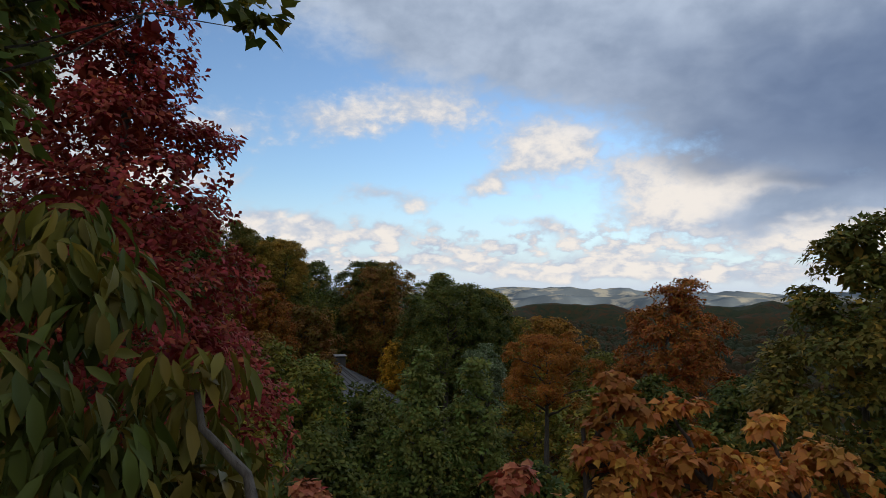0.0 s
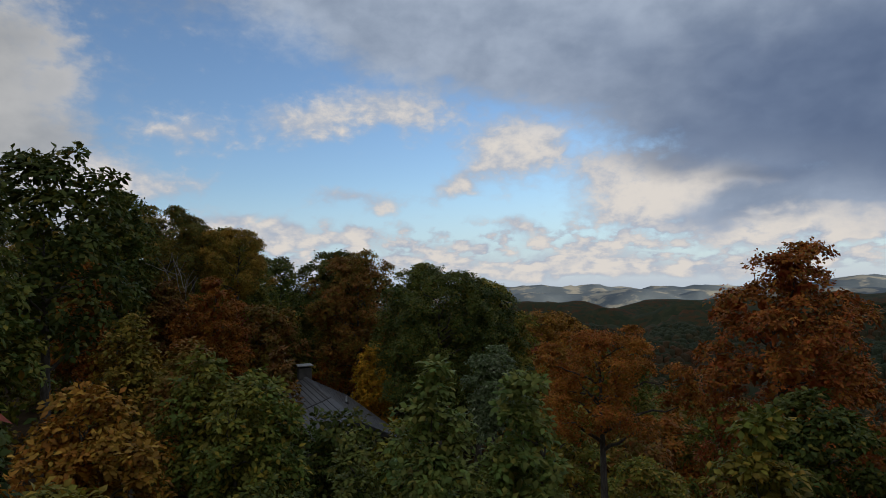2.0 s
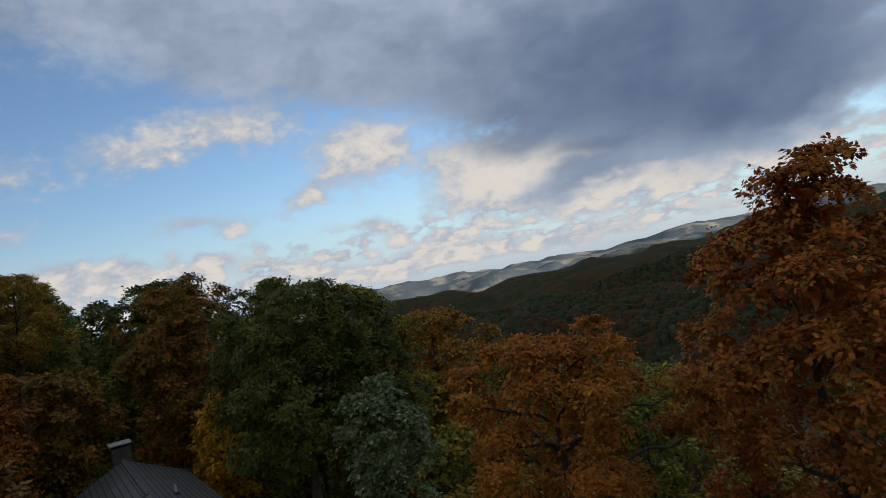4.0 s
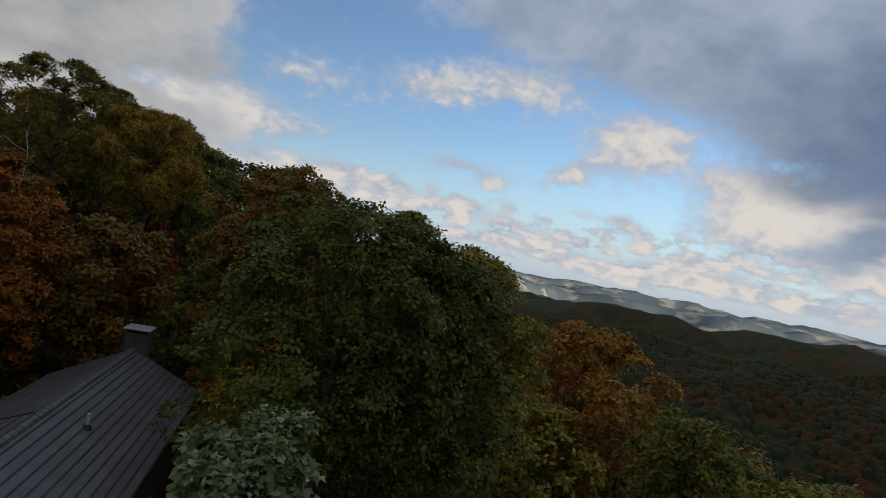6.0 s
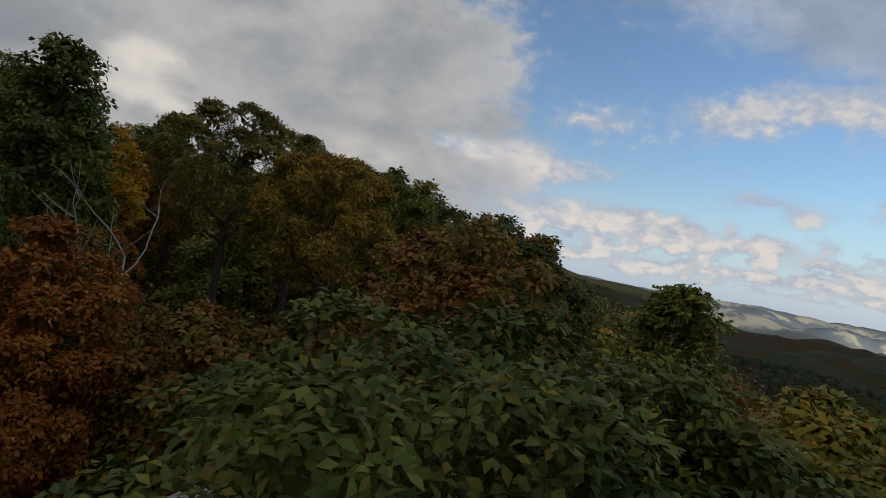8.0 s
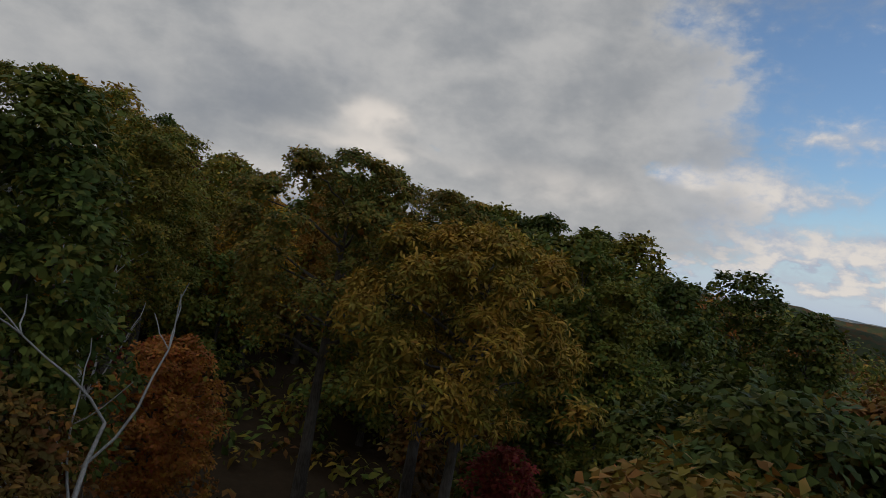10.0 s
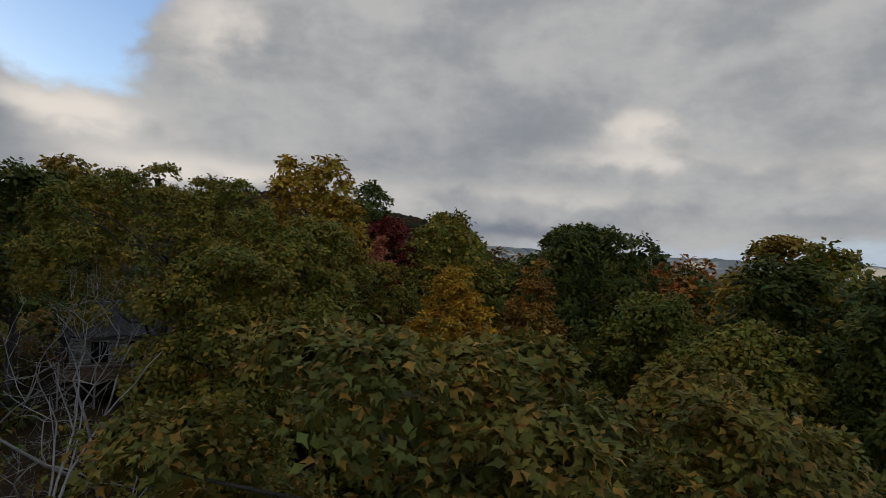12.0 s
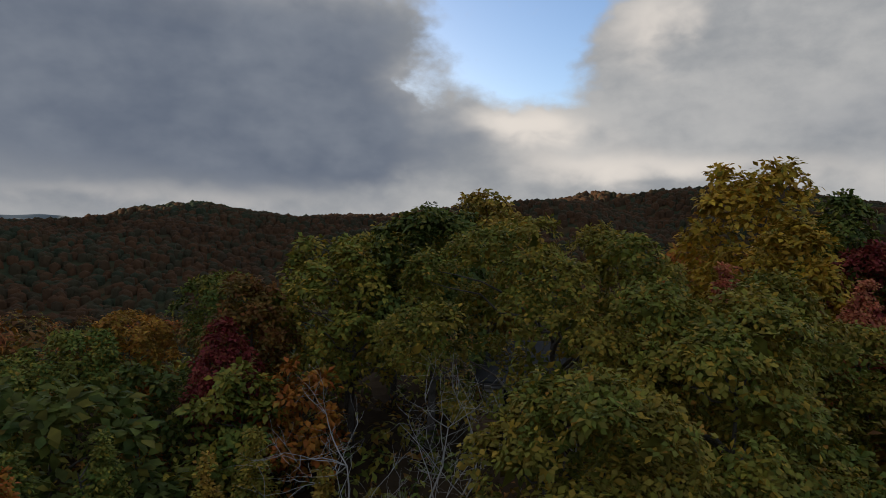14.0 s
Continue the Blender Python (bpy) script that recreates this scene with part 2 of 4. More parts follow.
LEAF = {
    "green": foliage("green_leaves", (0.122, 0.166, 0.031), (0.205, 0.200, 0.034), (0.33, 0.225, 0.030)),
    "dark": foliage("dark_green_leaves", (0.071, 0.102, 0.022), (0.121, 0.141, 0.025), (0.210, 0.163, 0.026)),
    "olive": foliage("olive_leaves", (0.170, 0.190, 0.031), (0.26, 0.210, 0.031), (0.46, 0.262, 0.036)),
    "goldgreen": foliage("gold_green_leaves", (0.215, 0.178, 0.027), (0.36, 0.222, 0.034), (0.50, 0.295, 0.055)),
    "amber": foliage("bright_amber_leaves", (0.46, 0.17, 0.035), (0.54, 0.26, 0.05), (0.5, 0.15, 0.06)),
    "crimson": foliage("crimson_leaves", (0.25, 0.04, 0.033), (0.19, 0.032, 0.028), (0.32, 0.075, 0.04)),
    "gold": foliage("gold_leaves", (0.36, 0.24, 0.03), (0.48, 0.29, 0.03), (0.25, 0.215, 0.037)),
    "yellow": foliage("yellow_leaves", (0.507, 0.293, 0.025), (0.643, 0.352, 0.030), (0.339, 0.265, 0.034)),
    "orange": foliage("orange_leaves", (0.37, 0.125, 0.022), (0.43, 0.175, 0.024), (0.25, 0.14, 0.026)),
    "rust": foliage("rust_leaves", (0.220, 0.090, 0.024), (0.165, 0.110, 0.024), (0.308, 0.132, 0.024)),
    "red": foliage("red_leaves", (0.34, 0.055, 0.040), (0.25, 0.045, 0.034), (0.42, 0.10, 0.045)),
    "brown": foliage("brown_leaves", (0.251, 0.118, 0.029), (0.186, 0.142, 0.024), (0.317, 0.130, 0.026)),
    "silver": foliage("silver_green_leaves", (0.150, 0.195, 0.092), (0.105, 0.145, 0.055), (0.340, 0.370, 0.230), 0.35),
    "ember": foliage("dull_orange_leaves", (0.33, 0.095, 0.022), (0.36, 0.13, 0.023), (0.2, 0.12, 0.025)),
    "moss": foliage("brown_olive_leaves", (0.122, 0.138, 0.027), (0.185, 0.152, 0.028), (0.37, 0.215, 0.035)),
    "tipped": foliage("orange_tipped_oak_leaves", (0.145, 0.160, 0.034), (0.235, 0.185, 0.034), (0.46, 0.225, 0.045)),
    "lime": foliage("light_green_leaves", (0.13, 0.19, 0.045), (0.18, 0.205, 0.048), (0.26, 0.22, 0.05)),
    "tan": foliage("tan_leaves", (0.406, 0.191, 0.028), (0.287, 0.162, 0.025), (0.507, 0.278, 0.052)),
    "pink": foliage("pink_red_leaves", (0.472, 0.138, 0.075), (0.525, 0.200, 0.090), (0.394, 0.088, 0.050)),
    "drooping": foliage("long_drooping_leaves", (0.093, 0.115, 0.020), (0.163, 0.130, 0.019), (0.251, 0.163, 0.025), 0.33),
}


def bark(name, a, b):
    m, n = material(name)
    place = n.node("ShaderNodeTexCoord").outputs["Object"]
    stretched = n.node("ShaderNodeMapping", Vector=place)
    stretched.inputs["Scale"].default_value = (9.0, 9.0, 1.6)
    ridges = n.noise(stretched.outputs[0], 2.2, 6.0, 0.65)
    patch = n.noise(place, 1.3, 3.0)
    col = n.mix(n.step(n.add(n.mul(ridges, 0.7), n.mul(patch, 0.5)), 0.4, 0.8), a, b)
    finish(n, col, 0.9, bump=ridges, dist=0.03)
    return m


BARK = bark("grey_brown_bark", (0.055, 0.045, 0.037), (0.15, 0.13, 0.11))
BARK_DEAD = bark("bleached_dead_wood", (0.27, 0.255, 0.23), (0.52, 0.49, 0.45))


def woods_colour(n, place, tone, turned=0.0):
    """Green and russet woods in drifts; far out, painted haze pales them among fields."""
    woods = n.noise(place, 0.006, 5.0, 0.62)
    greens = n.mix(tone, (0.032, 0.043, 0.024), (0.054, 0.062, 0.032))
    autumn = n.mix(tone, (0.048, 0.029, 0.017), (0.084, 0.042, 0.020))
    col = n.mix(n.step(n.add(n.mul(tone, 0.3), n.mul(woods, 0.95)), 0.52 - turned, 0.86 - turned), greens, autumn)
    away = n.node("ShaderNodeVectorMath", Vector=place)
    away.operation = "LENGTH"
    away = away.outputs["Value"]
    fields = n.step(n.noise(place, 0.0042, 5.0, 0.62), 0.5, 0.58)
    # pale blue-grey haze of distance, put into the colour of the land
    haze_range = n.step(away, 2300.0, 3000.0)
    col = n.mix(haze_range, col, n.mix(n.noise(place, 0.012, 4.0, 0.6), (0.10, 0.135, 0.165), (0.20, 0.23, 0.245)))
    return n.mix(n.mul(fields, n.mul(haze_range, 0.85)), col, (0.44, 0.41, 0.33)), away


def canopy_material(name, turned):
    m, n = material(name)
    geo = n.node("ShaderNodeNewGeometry")
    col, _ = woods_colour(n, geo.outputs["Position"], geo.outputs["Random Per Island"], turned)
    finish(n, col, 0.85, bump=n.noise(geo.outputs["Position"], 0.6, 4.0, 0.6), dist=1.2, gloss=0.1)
    return m


CANOPY, CANOPY_RUSSET = canopy_material("far_canopy", 0.0), canopy_material("russet_canopy", 0.14)


def ground_material():
    m, n = material("forest_ground")
    place = n.node("ShaderNodeNewGeometry").outputs["Position"]
    crowns = n.node("ShaderNodeTexVoronoi", Scale=0.085)
    n.put(place, crowns.inputs["Vector"])
    crowns.inputs["Randomness"].default_value = 1.0
    tone = n.node("ShaderNodeSeparateColor", Color=crowns.outputs["Color"]).outputs[0]
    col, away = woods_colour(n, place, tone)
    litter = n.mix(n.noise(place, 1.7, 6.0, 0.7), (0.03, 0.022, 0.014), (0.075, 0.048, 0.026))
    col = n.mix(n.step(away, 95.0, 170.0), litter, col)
    height = n.add(n.mul(n.math("SUBTRACT", 1.0, n.mul(crowns.outputs["Distance"], 0.12)), 1.0), n.mul(n.noise(place, 0.3, 5.0), 0.5))
    finish(n, col, 0.9, bump=height, dist=1.5, gloss=0.06)
    return m


GROUND = ground_material()


def plain(name, a, b, rough, metal=0.0, scale=2.0, stretch=(1, 1, 1), dist=0.006):
    """A surface between two tones, with coarse stains and fine grain."""
    m, n = material(name)
    place = n.node("ShaderNodeMapping", Vector=n.node("ShaderNodeTexCoord").outputs["Object"])
    place.inputs["Scale"].default_value = stretch
    coarse, grain = n.noise(place.outputs[0], scale, 4.0, 0.6), n.noise(place.outputs[0], scale * 14, 4.0, 0.6)
    who = n.node("ShaderNodeObjectInfo").outputs["Random"]
    f = n.step(n.add(n.add(n.mul(coarse, 0.8), n.mul(grain, 0.35)), n.mul(who, 0.25)), 0.4, 1.0)
    finish(n, n.mix(f, a, b), rough, metal, bump=n.add(coarse, n.mul(grain, 0.4)), dist=dist)
    return m


ROOF_METAL = plain("grey_painted_metal_roof", (0.09, 0.09, 0.095), (0.145, 0.145, 0.15), 0.5, 0.25, 0.7)
SEAM_DARK = plain("dark_seam", (0.03, 0.03, 0.032), (0.05, 0.05, 0.052), 0.7)
WALL_WOOD = plain("dark_brown_siding", (0.05, 0.036, 0.027), (0.1, 0.072, 0.052), 0.8, 0, 1.5, (1, 1, 6))
CHIMNEY_STONE = plain("dark_grey_stone", (0.05, 0.048, 0.047), (0.12, 0.115, 0.11), 0.9, 0, 3.0, (1, 1, 1), 0.02)
CAP_METAL = plain("pale_metal_cap", (0.42, 0.43, 0.45), (0.6, 0.61, 0.63), 0.4, 0.3, 3.0)
LOG_WOOD = plain("grey_weathered_logs", (0.2, 0.19, 0.175), (0.36, 0.34, 0.31), 0.85, 0, 1.2, (1, 6, 6))
DECK_WOOD = plain("brown_deck_timber", (0.12, 0.07, 0.04), (0.2, 0.12, 0.07), 0.8, 0, 1.5, (6, 1, 6))
POST_WOOD = plain("pale_deck_posts", (0.24, 0.22, 0.19), (0.36, 0.33, 0.29), 0.8, 0, 1.5, (6, 6, 1))
GLASS = plain("dark_window_glass", (0.012, 0.014, 0.017), (0.02, 0.023, 0.027), 0.08, 0, 1.0, (1, 1, 1), 0.0)


# ---- the lie of the land ----
OX, OY = -25.0, 65.0


def ease(v, lo, hi):
    q = np.clip((v - lo) / (hi - lo), 0, 1)
    return q * q * (3 - 2 * q)


def waves(x, y, size, seed, octaves=4):
    """Smooth rolling noise from turned sines."""
    r = np.random.RandomState(seed)
    out, amp = 0 * x, 1.0
    for _ in range(octaves):
        for _ in range(3):
            a, p, q = r.uniform(0, 6.28, 3)
            out = out + amp * np.sin((x * math.cos(a) + y * math.sin(a)) * 6.28 / size * r.uniform(0.7, 1.3) + p + 1.3 * np.sin((x * math.sin(a) - y * math.cos(a)) * 4 / size + q)) / 3
        size, amp = size * 0.5, amp * 0.5
    return out


def around(az, rows):
    rows = sorted(rows)
    return np.interp(az, [r[0] for r in rows], [r[1] for r in rows], period=360)


FLOOR = [(-180, -40), (-120, -60), (-80, -130), (-40, -150), (0, -150), (30, -120), (60, -80), (90, -30), (130, -35)]
# skyline of each range, in degrees of height
WEST = [(60, -6), (75, 0.9), (80, 2.8), (84, 3.4), (88, 3.6), (100, 3.2), (113, 2.8), (119, 2.2), (125, 1.2), (129, 0.7), (137, 1.7), (145, 1.0), (152, 0.5), (165, -1), (250, -4)]
MIDDLE = [(-70, 0.5), (-41, 0.1), (-36, -0.7), (-30, -1.25), (-25.7, -1.05), (-20, -1.35), (-16.7, -1.45), (-10, -1.7), (-3.6, -2.1), (6, -2.6), (13, -0.6), (17, 0.3), (25.3, 0.5), (28.5, -0.5), (33, -1.8), (60, -2.5), (110, -4)]
NEARER = [(-70, -1.5), (-45, -1.6), (-38, -2.2), (-33, -3.4), (-24, -3.3), (-16, -4.2), (-6, -4.6), (10, -6), (30, -7), (120, -7)]
BEYOND = [(-60, 0.2), (-41, 0.0), (-33, -0.45), (-24, -0.75), (-14, -0.75), (-4, -0.9), (8, -0.6), (17, 0.1), (24, -0.3), (34, -0.7), (90, -1)]
FAR = [(-60, 0.5), (-41, 0.5), (-35, 0.4), (-27, -0.3), (-20, -0.1), (-8, 0.15), (0, -0.15), (10, -0.1), (30, 0.1), (90, 0.4), (180, 0.4)]


def land(x, y):
    x, y = np.asarray(x, float), np.asarray(y, float)
    near = -5.5 + 0.2 * 75 * (1 - np.exp(-np.maximum(0, -10 - x) / 75)) * (1 + 0 * y) - 145 * (1 - np.exp(-np.maximum(x + 10, 0) / 620)) - 0.03 * (np.minimum(y, 80) - 54)
    near = near + 0.15 * np.clip(30 - y, 0, 34) * ease(x, -50, -15) - 130 * (1 - np.exp(-np.maximum(y - 80, 0) / 1100)) * ease(x, -75, 0) + 0.35 * waves(x, y, 22, 3, 3)
    dx, dy = x - OX, y - OY
    near = near - 42 * ease(-0.743 * dx - 0.669 * dy, 62, 150)
    r, az = np.hypot(dx, dy), np.degrees(np.arctan2(-dx, dy))
    floor = around(az, FLOOR) + 9 * waves(x, y, 420, 5)
    t = ease(r, 110, 430)
    z = near * (1 - t) + np.maximum(floor, np.where(t > 0.99, -1e3, near - 60)) * t
    for rows, at, wide, eye, seed, rough in ((WEST, 850.0, 300.0, 9.0, 7, 14.0), (NEARER, 1250.0, 260.0, 5.0, 6, 26.0), (MIDDLE, 2000.0, 380.0, 3.0, 8, 40.0), (BEYOND, 3050.0, 380.0, 0.0, 10, 46.0), (FAR, 4250.0, 420.0, 0.0, 9, 60.0)):
        top = eye + at * np.tan(np.radians(around(az, rows))) + rough * 0.25 * waves(az * 30, 0 * az, 300, seed + 40, 3)
        shift = at * 0.09 * waves(x, y, at * 0.45, seed, 2)
        bump = np.exp(-(((r + shift - at) / wide) ** 2))
        z = np.maximum(z, floor + np.maximum(top - floor, 0) * bump + (bump > 0.02) * rough * bump * (1 - bump) * 2.4 * (0.9 - 1.6 * np.abs(waves(x, y, 260 + at * 0.07, seed + 20, 3))))
    # spurs and hollows
    z = z + 60 * ease(r, 520, 1100) * (0.42 - np.abs(waves(x, y, 900, 61, 3))) * (1 - 0.55 * ease(z, -120, 0))
    # long dark unseen ridge added southward to keep the low sun off the slope
    south = 400 * np.exp(-(((y + 800) / 240) ** 2)) * ease(x, -330, -60) * (1 - ease(x, 4000, 4400)) - 40
    return np.maximum(z, south * (y < -250) + -1e3 * (y >= -250))


def mesh_from(name, verts, faces):
    """A mesh from an array of places and an array of equal-sided faces."""
    verts, faces = np.asarray(verts, np.float32), np.asarray(faces, np.int32)
    k = faces.shape[1]
    me = bpy.data.meshes.new(name)
    me.vertices.add(len(verts))
    me.vertices.foreach_set("co", verts.ravel())
    me.loops.add(faces.size)
    me.loops.foreach_set("vertex_index", faces.ravel())
    me.polygons.add(len(faces))
    me.polygons.foreach_set("loop_start", np.arange(len(faces), dtype=np.int32) * k)
    me.update(calc_edges=True)
    me.validate()
    return me


def thing(name, me, mat, label="", category="", group="", kind=""):
    me.materials.append(mat)
    return tagged(new(name, me), label, category, group, kind)


def ground_sheet():
    rings = np.concatenate([[0.0], np.geomspace(3, 130, 30), np.geomspace(136, 4900, 190)])
    turns = np.linspace(0, 2 * np.pi, 421)[:-1]
    rr, aa = np.meshgrid(rings[1:], turns, indexing="ij")
    x, y = OX - rr * np.sin(aa), OY + rr * np.cos(aa)
    v = np.stack([x, y, land(x, y)], -1).reshape(-1, 3)
    v = np.vstack([v, [[OX, OY, float(land(OX, OY))]]])
    n, k = len(rings) - 1, len(turns)
    i, j = np.meshgrid(np.arange(n - 1), np.arange(k), indexing="ij")
    a, b = i * k + j, i * k + (j + 1) % k
    quads = np.stack([a, b, b + k, a + k], -1).reshape(-1, 4)
    centre = [[len(v) - 1, (q + 1) % k, q, q] for q in range(k)]
    tris = np.array([c[:3] for c in centre])
    me = bpy.data.meshes.new("ground")
    me.from_pydata(v.tolist(), [], quads.tolist() + tris.tolist())
    for p in me.polygons:
        p.use_smooth = True
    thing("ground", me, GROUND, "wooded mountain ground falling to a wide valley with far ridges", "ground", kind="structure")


ground_sheet()


# ---- trees ----
def tube(points, radii, sides=6):
    """Verts and faces of a tapered tube along points."""
    points, n = [Vector(p) for p in points], len(points)
    v, f = [], []
    for i, p in enumerate(points):
        d = (points[min(i + 1, n - 1)] - points[max(i - 1, 0)]).normalized()
        a = d.cross(Vector((0.31, 0.17, 1)) if abs(d.z) < 0.9 else Vector((1, 0.2, 0))).normalized()
        b = d.cross(a)
        for k in range(sides):
            q = 6.28318 * k / sides
            v.append(p + (a * math.cos(q) + b * math.sin(q)) * radii[i])
    for i in range(n - 1):
        for k in range(sides):
            f.append((i * sides + k, i * sides + (k + 1) % sides, (i + 1) * sides + (k + 1) % sides, (i + 1) * sides + k))
    return v, f


def joined(tubes):
    v, f = [], []
    for tv, tf in tubes:
        o = len(v)
        v += [tuple(p) for p in tv]
        f += [tuple(i + o for i in q) for q in tf]
    return np.array(v), np.array(f)


def limb(rs, a, b, r0, r1, steps=5, bend=0.12):
    """A crooked branch from a to b."""
    a, b = np.array(a, float), np.array(b, float)
    size = np.linalg.norm(b - a)
    t = np.linspace(0, 1, steps + 1)[:, None]
    pts = a + (b - a) * t + np.array([0, 0, 0.12 * size]) * (t * (1 - t) * 2)
    pts[1:-1] += rs.normal(0, bend * size / 2, (steps - 1, 3)) * 0.5
    return tube(pts.tolist(), (r0 + (r1 - r0) * t[:, 0]).tolist(), 5)


SPRIG = np.array([(-0.1, 0, 0), (0.45, -0.27, 0.08), (1.1, 0.0, -0.14), (0.5, 0.27, 0.08)])
SPRIG_F = np.array([(0, 1, 3), (1, 2, 3)])


def leaves(rs, at, out, size, droop=0.35, spread=0.6):
    """Single leaves at the places, facing about outward; returns verts and faces."""
    pts, tri = SPRIG, SPRIG_F
    n = len(at)
    nrm = out + rs.normal(0, spread, (n, 3)) + np.array([0, 0, 0.45])
    nrm /= np.linalg.norm(nrm, axis=1)[:, None] + 1e-9
    d = rs.normal(0, 1, (n, 3)) + out * 0.7 - np.array([0, 0, droop])
    d -= nrm * (d * nrm).sum(1)[:, None]
    d /= np.linalg.norm(d, axis=1)[:, None] + 1e-9
    s = np.cross(nrm, d)
    k = size * rs.uniform(0.65, 1.35, n)
    v = at[:, None] + k[:, None, None] * (d[:, None] * (pts[None, :, :1] - 0.4) + s[:, None] * pts[None, :, 1:2] + nrm[:, None] * pts[None, :, 2:])
    f = (np.arange(n) * len(pts))[:, None, None] + tri[None]
    return v.reshape(-1, 3), f.reshape(-1, 3)


# leaves of a tuft: along, across, up; faces; the part of its length squared that one covers
TUFT = {
    "sprig": (np.array([(0, 0, 0), (0.5, -0.3, 0.07), (1, 0, -0.12), (0.5, 0.3, 0.07)]), np.array([(0, 1, 3), (1, 2, 3)]), 0.3),
    "maple": (np.array([(0, 0, 0), (0.3, -0.46, 0.07), (0.62, -0.2, 0.02), (1, 0, -0.12), (0.62, 0.2, 0.02), (0.3, 0.46, 0.07)]), np.array([(0, 1, 2), (0, 2, 4), (2, 3, 4), (0, 4, 5)]), 0.38),
    "long": (np.array([(0, 0, 0), (0.25, -0.12, 0.05), (0.62, -0.15, 0.02), (1, 0, -0.18), (0.62, 0.15, 0.02), (0.25, 0.12, 0.05), (0.5, 0, -0.03)]), np.array([(0, 1, 6), (1, 2, 6), (2, 3, 6), (3, 4, 6), (4, 5, 6), (5, 0, 6)]), 0.17),
    "oak": (np.array([(0, 0, 0), (0.42, -0.33, 0.07), (0.58, -0.13, 0.02), (1, 0, -0.14), (0.58, 0.13, 0.02), (0.42, 0.33, 0.07)]), np.array([(0, 1, 2), (0, 2, 4), (2, 3, 4), (0, 4, 5)]), 0.27),
}


def tufts(rs, at, axis, size, shape="sprig", droop=0.3, per=6):
    """Rosettes of leaves, as they stand at the ends of twigs."""
    pts, tri, _ = TUFT[shape]
    n, k = len(at), len(pts)
    axis = axis / (np.linalg.norm(axis, axis=1)[:, None] + 1e-9)
    u = np.cross(axis, np.where(np.abs(axis[:, 2:]) < 0.9, [[0.0, 0.0, 1.0]], [[1.0, 0.0, 0.0]]))
    u /= np.linalg.norm(u, axis=1)[:, None]
    w = np.cross(axis, u)
    turn = rs.uniform(0, 6.283, (n, 1)) + np.arange(per)[None] * 6.283 / per + rs.normal(0, 0.35, (n, per))
    d = np.cos(turn)[..., None] * u[:, None] + np.sin(turn)[..., None] * w[:, None] + axis[:, None] * rs.uniform(-0.3, 1.1, (n, per, 1))
    d /= np.linalg.norm(d, axis=2)[..., None] + 1e-9
    foot = at[:, None] + d * size * rs.uniform(0.0, 0.95, (n, per, 1))
    d[..., 2] -= droop * rs.uniform(0.4, 1.6, (n, per))
    d /= np.linalg.norm(d, axis=2)[..., None] + 1e-9
    side = np.cross(np.broadcast_to(axis[:, None], d.shape) + rs.normal(0, 0.3, d.shape), d)
    side /= np.linalg.norm(side, axis=2)[..., None] + 1e-9
    up = np.cross(d, side)
    long = size * rs.uniform(0.7, 1.25, (n, per, 1, 1))
    v = foot[:, :, None] + long * (d[:, :, None] * pts[:, :1] + side[:, :, None] * pts[:, 1:2] + up[:, :, None] * pts[:, 2:])
    f = (np.arange(n * per) * k)[:, None, None] + tri[None]
    return v.reshape(-1, 3), f.reshape(-1, 3)


def outline(t, shape):
    """Half width of a crown at the part t of its height."""
    if shape == "round":
        return math.sqrt(max(0.0, 1 - ((t - 0.42) / 0.6) ** 2)) if t > 0.42 else math.sqrt(1 - ((0.42 - t) / 0.5) ** 2)
    if shape == "flat":
        return math.sqrt(max(0.0, 1 - ((t - 0.4) / 0.64) ** 2))
    if shape == "cone":
        return min(1.0, 0.5 + 4 * t) * (1.04 - t) ** 0.8
    return math.sin(math.pi * min(1, 0.2 + 0.76 * t)) ** 0.75


def clumps(rs, R, H, n, shape, ragged):
    """Middles and radii of the leaf masses of a crown R wide, H high, its foot at 0."""
    out, turn = [], rs.uniform(0, 6.28)
    waves_ = rs.uniform(0, 6.28, 3)
    ts = np.linspace(0.02, 1, 200)
    share = np.cumsum([outline(t, shape) + 0.08 for t in ts])
    for i in range(n):
        t = float(np.interp((i + 0.5 + rs.uniform(-0.4, 0.4)) / n * share[-1], share, ts))
        turn += 2.39996 + rs.normal(0, 0.25)
        rad = min(R, 0.45 * H) * rs.uniform(0.22, 0.38) * (1.0 if shape in ("round", "flat") else 0.6 + 0.4 * outline(t, shape))
        lobes = 1 + 0.13 * math.sin(2 * turn + waves_[0]) + 0.1 * math.sin(3 * turn + 5 * t + waves_[1]) + 0.06 * math.sin(7 * t + waves_[2])
        w = max(0.0, R * outline(t, shape) * lobes * rs.uniform(1 - ragged, 1.06) - 0.75 * rad)
        z = min(H * t, H - 0.82 * rad) + rs.normal(0, 0.03 * H * ragged * 3)
        out.append((np.array([math.cos(turn) * w, math.sin(turn) * w, z]), rad))
    return out


